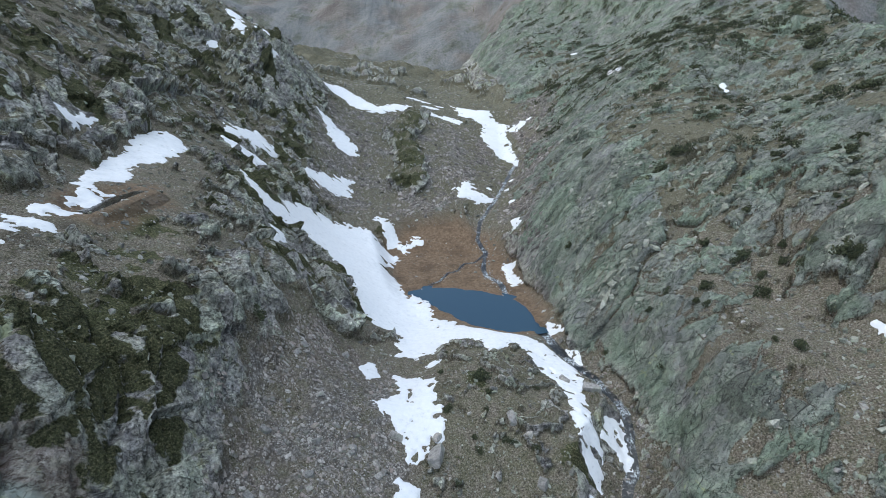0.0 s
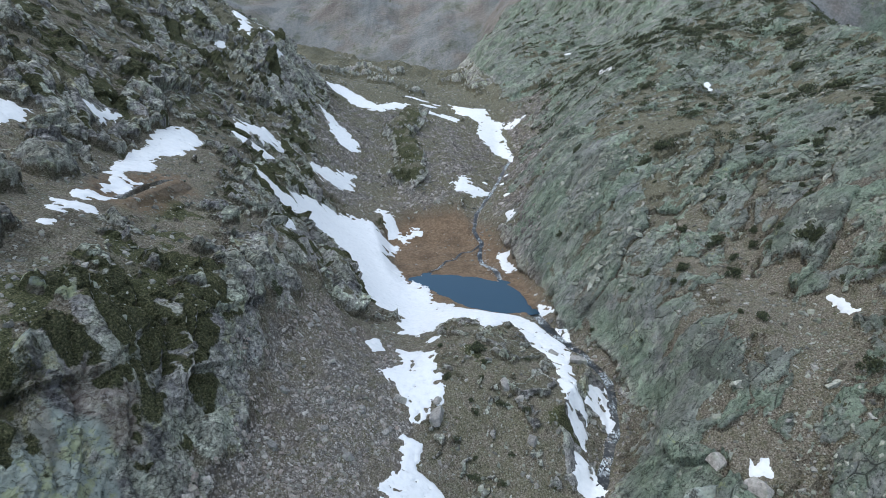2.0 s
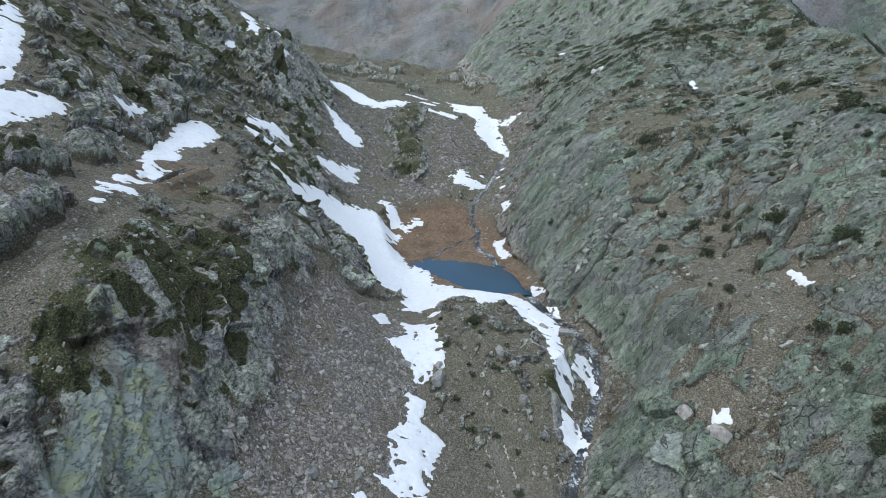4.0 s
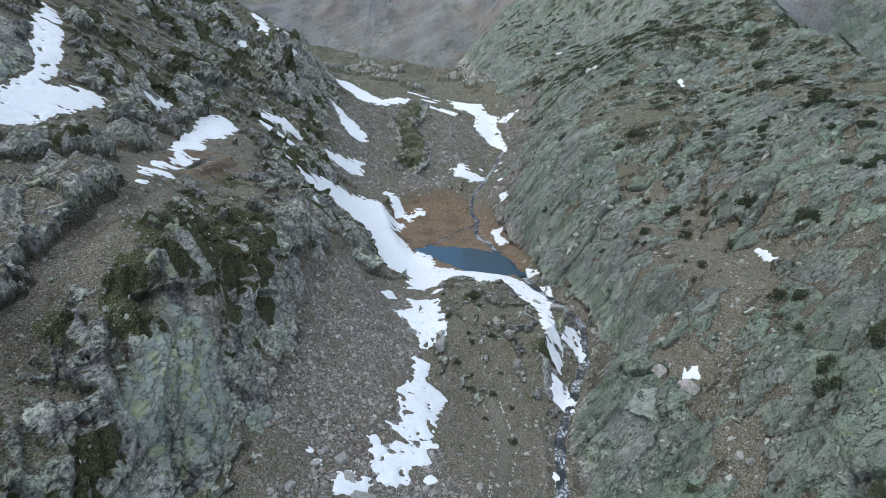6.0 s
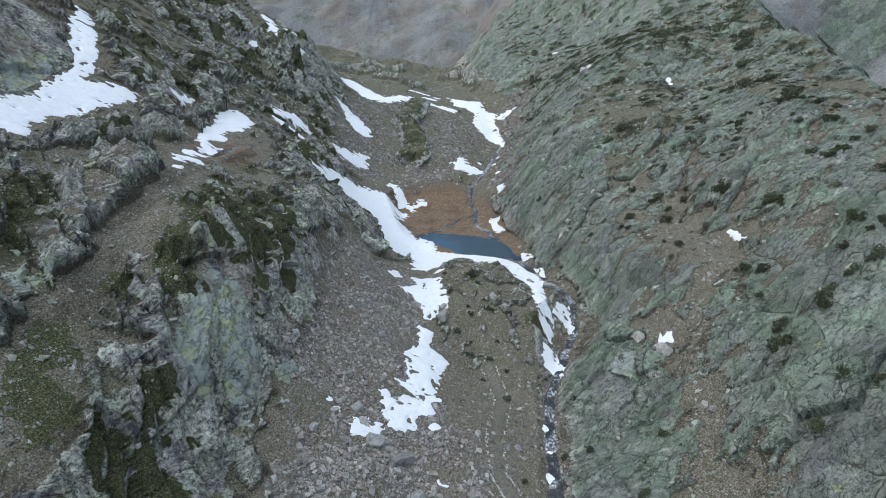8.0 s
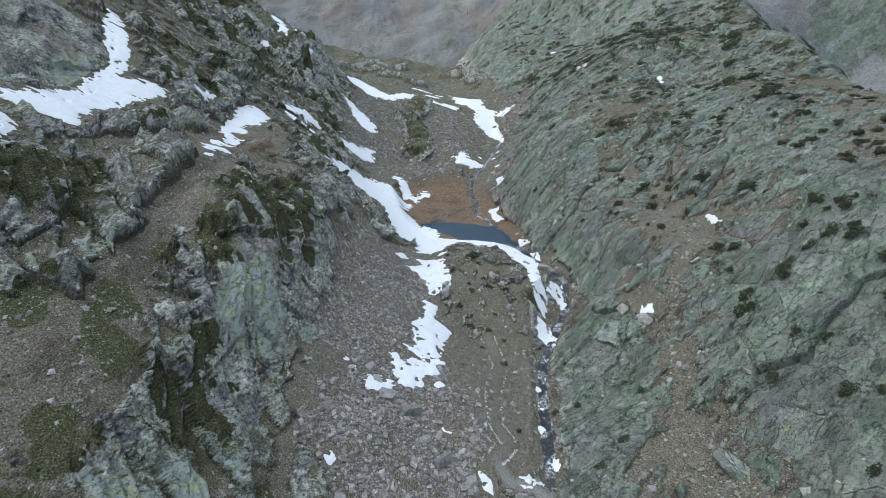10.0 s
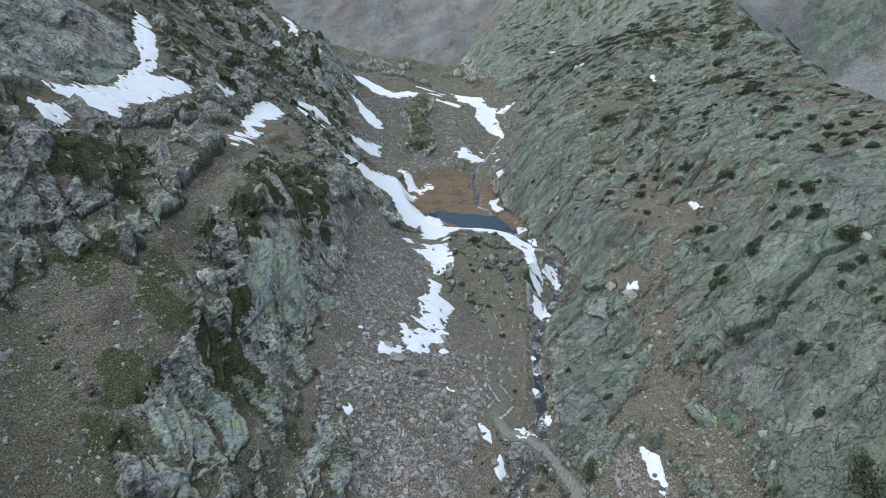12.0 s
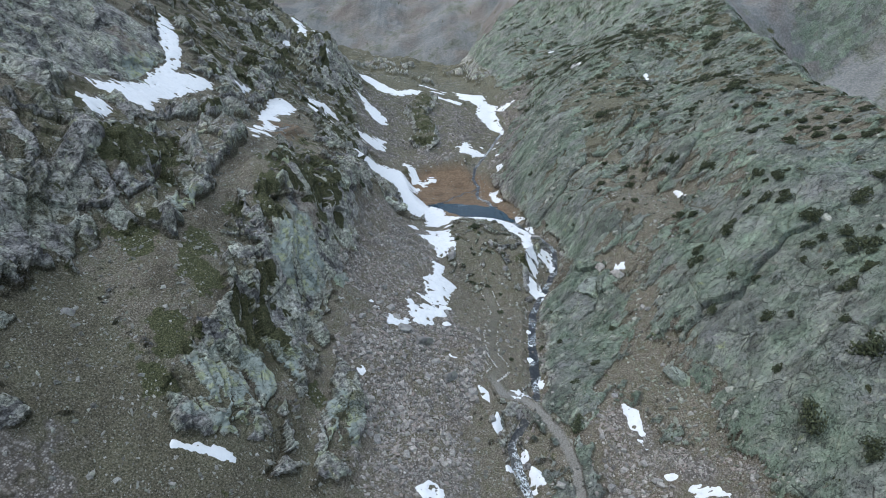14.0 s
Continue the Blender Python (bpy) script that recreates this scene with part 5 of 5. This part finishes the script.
def outcrop(x, y, z, size, turn, seed, label):
    """A weathered knob of rock: blunt planes cut from a ball, then pitted and stepped."""
    r = random.Random(seed)
    cuts = [(Vector((r.gauss(0, 1), r.gauss(0, 1), r.gauss(0, 1))).normalized(), r.uniform(0.62, 0.95)) for _ in range(30)]
    bm = bmesh.new()
    bmesh.ops.create_icosphere(bm, subdivisions=5, radius=1.0)
    for v in bm.verts:
        p = v.co.normalized()
        far_out = min([1.05] + [d / p.dot(c) for c, d in cuts if p.dot(c) > 0.2])
        q = p * far_out
        pit = 0.10 * noise.fractal(q * 1.6 + Vector((seed, 0, 0)), 0.9, 2.1, 4) + 0.07 * noise.fractal(q * 6, 0.7, 2.2, 4)
        split = q.x * 0.5 + q.y * 0.9 + 0.25 * noise.noise(q * 2)
        pit -= 0.07 * max(0, 1 - abs(split * 3.1 - round(split * 3.1)) * 9)
        v.co = p * (far_out + pit)
    me = bpy.data.meshes.new("outcrop")
    bm.to_mesh(me)
    me.materials.append(outcrop_mat)
    ob = new("outcrop", me)
    ob.matrix_world = pose(x, y, z, *turn) @ Matrix.Diagonal((*size, 1))
    return tagged(ob, label, "outcrop", "pale outcrops of the buttress")


outcrop(-43.2, 38.4, 11.5, (5.0, 6.4, 9.5), (-16, 26, 30), 51, "pale blue-green lichen-coated slab leaning on the buttress")
outcrop(-35.0, 40.8, 7.8, (4.0, 4.2, 6.0), (-8, 14, -15), 57, "rounded pale green lichen-coated outcrop beside the talus")
outcrop(-53.5, 54.0, 37.5, (4.0, 4.2, 5.0), (-8, 10, 40), 53, "pale green lichened knob on the crest of the buttress")

outcrop(52.5, 13.0, float(sample(PZ, 52.5, 13.0)) + 0.4, (2.4, 4.6, 2.8), (12, -18, 20), 58, "greenish slab standing out of the brown gully")
outcrop(43.0, 58.0, float(sample(PZ, 43.0, 58.0)) - 0.6, (5.2, 4.4, 2.6), (8, -22, 34), 59, "rounded greenish slab above the stream")

# ---- shrubs ----
leaf_mat, nt, bsdf = material("juniper_leaves")
n = Nodes(nt)
geo = n.add("ShaderNodeNewGeometry")
n.link(n.ramp(geo.outputs["Random Per Island"], (0.0, (0.016, 0.021, 0.010)), (0.6, (0.044, 0.055, 0.024)), (1.0, (0.085, 0.095, 0.045))), bsdf.inputs["Base Color"])
bsdf.inputs["Roughness"].default_value = 0.8


def shrub_mesh(seed, sprigs=280):
    """A low spreading juniper: many short sprigs round a few lobes."""
    r = np.random.default_rng(seed)
    lobes = np.column_stack([r.normal(0, 0.42, 7), r.normal(0, 0.38, 7), r.uniform(0.05, 0.18, 7)])
    size = r.uniform(0.28, 0.52, 7)
    at = r.integers(0, 7, sprigs)
    d = r.normal(0, 1, (sprigs, 3))
    d[:, 2] = np.abs(d[:, 2]) * 0.8
    d /= np.linalg.norm(d, axis=1)[:, None]
    c = lobes[at] + d * (size[at] * r.uniform(0.55, 1.05, sprigs))[:, None] * (1, 1, 0.55)
    side = np.cross(d, r.normal(0, 1, (sprigs, 3)))
    side /= np.linalg.norm(side, axis=1)[:, None]
    other = np.cross(d, side)
    l, w = r.uniform(0.07, 0.14, sprigs)[:, None], r.uniform(0.06, 0.11, sprigs)[:, None]
    pts = np.stack([c - side * w, c + side * w * 0.6 + other * w, c + side * w * 0.3 - other * w, c + (d + (0, 0, 0.3)) * l], 1).reshape(-1, 3)
    faces = (np.array([(0, 1, 3), (1, 2, 3), (2, 0, 3), (0, 2, 1)])[None] + 4 * np.arange(sprigs)[:, None, None]).reshape(-1, 3)
    me = solid_mesh("shrub", pts, faces, smooth=False)
    me.materials.append(leaf_mat)
    return me


SHRUB_MESHES = [shrub_mesh(40 + k) for k in range(7)]
EAST_SHRUBS = [(95, 148, 3.0), (88.5, 143.5, 2.1), (95.5, 124.5, 1.7), (90, 118, 2.5), (84, 104, 2.6), (68.5, 106.5, 2.0), (71, 111.5, 1.5), (64, 124.5, 1.8), (70, 163, 2.6), (64.5, 159, 2.2), (50, 191, 2.5), (67, 193.5, 1.7), (114, 188.5, 3.5), (106.5, 171.5, 2.1), (95.5, 191.5, 2.2), (109.5, 247.5, 3.4), (89, 235, 2.6), (88, 222.5, 2.5), (128, 185, 4.2), (143.5, 216, 3.8), (133, 175.5, 5.0), (153.5, 238.5, 4.7), (166, 263.5, 5.5), (38.5, 153, 1.7), (52, 114.5, 1.1), (48, 112, 1.0), (47, 100.5, 0.8), (78, 109, 1.2), (81.5, 112.5, 1.2), (95, 152.5, 1.9)]
LOW_SHRUBS = [(90.5, 35, 3.4), (76, 44.5, 2.4), (65, 25, 2.0), (79.5, -7.5, 3.8), (66, -14.5, 3.2), (28, 8, 2.2), (36.5, 26.5, 1.3), (30, 20, 1.2), (52, 15, 1.2), (103, 35, 3.4), (96, 21, 4.0), (67.5, 0.5, 1.5), (43.5, 38.5, 1.4), (117, 133, 4.1), (117, 112, 2.6), (69.5, -24.5, 2.6), (81, 2.5, 1.8), (75.5, 27.5, 1.3), (7, 95.5, 2.2), (-36, 100.5, 1.8), (-34.5, 88, 1.6), (8.5, 88, 0.8), (5.5, 81.5, 0.8), (6.5, 79.5, 0.9)]


def far_shrubs(x, y, size, seed):
    r = np.random.default_rng(seed)
    shapes = [shrub_mesh(60 + k, 60) for k in range(4)]
    co = [np.array([v.co for v in me.vertices]) for me in shapes]
    for me in shapes:
        bpy.data.meshes.remove(me)
    px, py, pz, lean_x, lean_y = (sample(f, x, y) for f in (PX, PY, PZ, dzdx, dzdy))
    pts = []
    for k in range(len(x)):
        a, c = r.uniform(0.0, 3.1), co[k % 4] * (1.25, 0.95, 1.3)
        cx, cy = (c[:, 0] * np.cos(a) - c[:, 1] * np.sin(a)) * size[k], (c[:, 0] * np.sin(a) + c[:, 1] * np.cos(a)) * size[k]
        pts.append(np.column_stack([cx + px[k], cy + py[k], c[:, 2] * size[k] + lean_x[k] * cx + lean_y[k] * cy + pz[k] + 0.22 * size[k]]))
    pts = np.concatenate(pts)
    faces = (np.array([(0, 1, 3), (1, 2, 3), (2, 0, 3), (0, 2, 1)])[None] + 4 * np.arange(len(pts) // 4)[:, None, None]).reshape(-1, 3)
    me = solid_mesh("far_shrubs", pts, faces, smooth=False)
    me.materials.append(leaf_mat)
    return tagged(new("far_shrubs", me), "dark juniper scrub dotting the high rocky slopes", "shrubs", kind="stuff")


def shrub(x, y, size, label):
    ob = new("shrub", rng.choice(SHRUB_MESHES))
    up = Vector((-float(sample(dzdx, x, y)), -float(sample(dzdy, x, y)), 1)).normalized()
    tilt = Vector((0, 0, 1)).rotation_difference(up).to_matrix().to_4x4()
    x, y, z = (float(sample(f, x, y)) for f in (PX, PY, PZ))
    s = size * 1.0
    ob.matrix_world = Matrix.Translation((x, y, z + 0.12 * size)) @ tilt @ pose(0, 0, 0, 0, 0, 34 + rng.uniform(-30, 30)) @ Matrix.Diagonal((s * rng.uniform(0.85, 1.35), s, s * rng.uniform(0.9, 1.4), 1))
    return tagged(ob, label, "shrub", "juniper shrubs of the slopes")


for x, y, size in EAST_SHRUBS + LOW_SHRUBS:
    shrub(x, y, size, "dark green spreading juniper on greenish slabs")
thick = east * ramp(X, 50, 95) * ramp(fractal(X, Y, 14, 3, 321), -0.35, 0.25) * (1 - gully) * (1 - gravel)
x, y, r = scatter(3600, (45, 190, 10, 340), thick, 25)
near_by = y < 150
for px, py in list(zip(x[near_by], y[near_by]))[:200]:
    shrub(px, py, r.uniform(0.9, 1.55) ** 2, "low dark juniper clinging to the rocky slope")
up_x, up_y = x[~near_by][:420], y[~near_by][:420]

high = ramp(X, 40, 70) * ramp(Y, 255, 300) * ramp(fractal(X, Y, 22, 3, 331), -0.3, 0.3) * (1 - gravel)
x, y, r = scatter(2400, (40, 270, 255, 590), high, 29)
x, y = np.concatenate([up_x, x[:620]]), np.concatenate([up_y, y[:620]])
far_shrubs(x, y, r.uniform(1.0, 1.8, len(x)) ** 2 * (1 + 0.3 * (y > 260)), 30)

x, y, r = scatter(400, (-2, 40, 20, 120), np.maximum(mound, ramp(near_stream, 12, 5) * ramp(near_stream, 1, 3)) * dry * (1 - 0.5 * rock_cover), 37)
for px, py in list(zip(x, y))[:22]:
    shrub(px, py, r.uniform(0.6, 1.3), "small dark cushion shrub on stony turf")
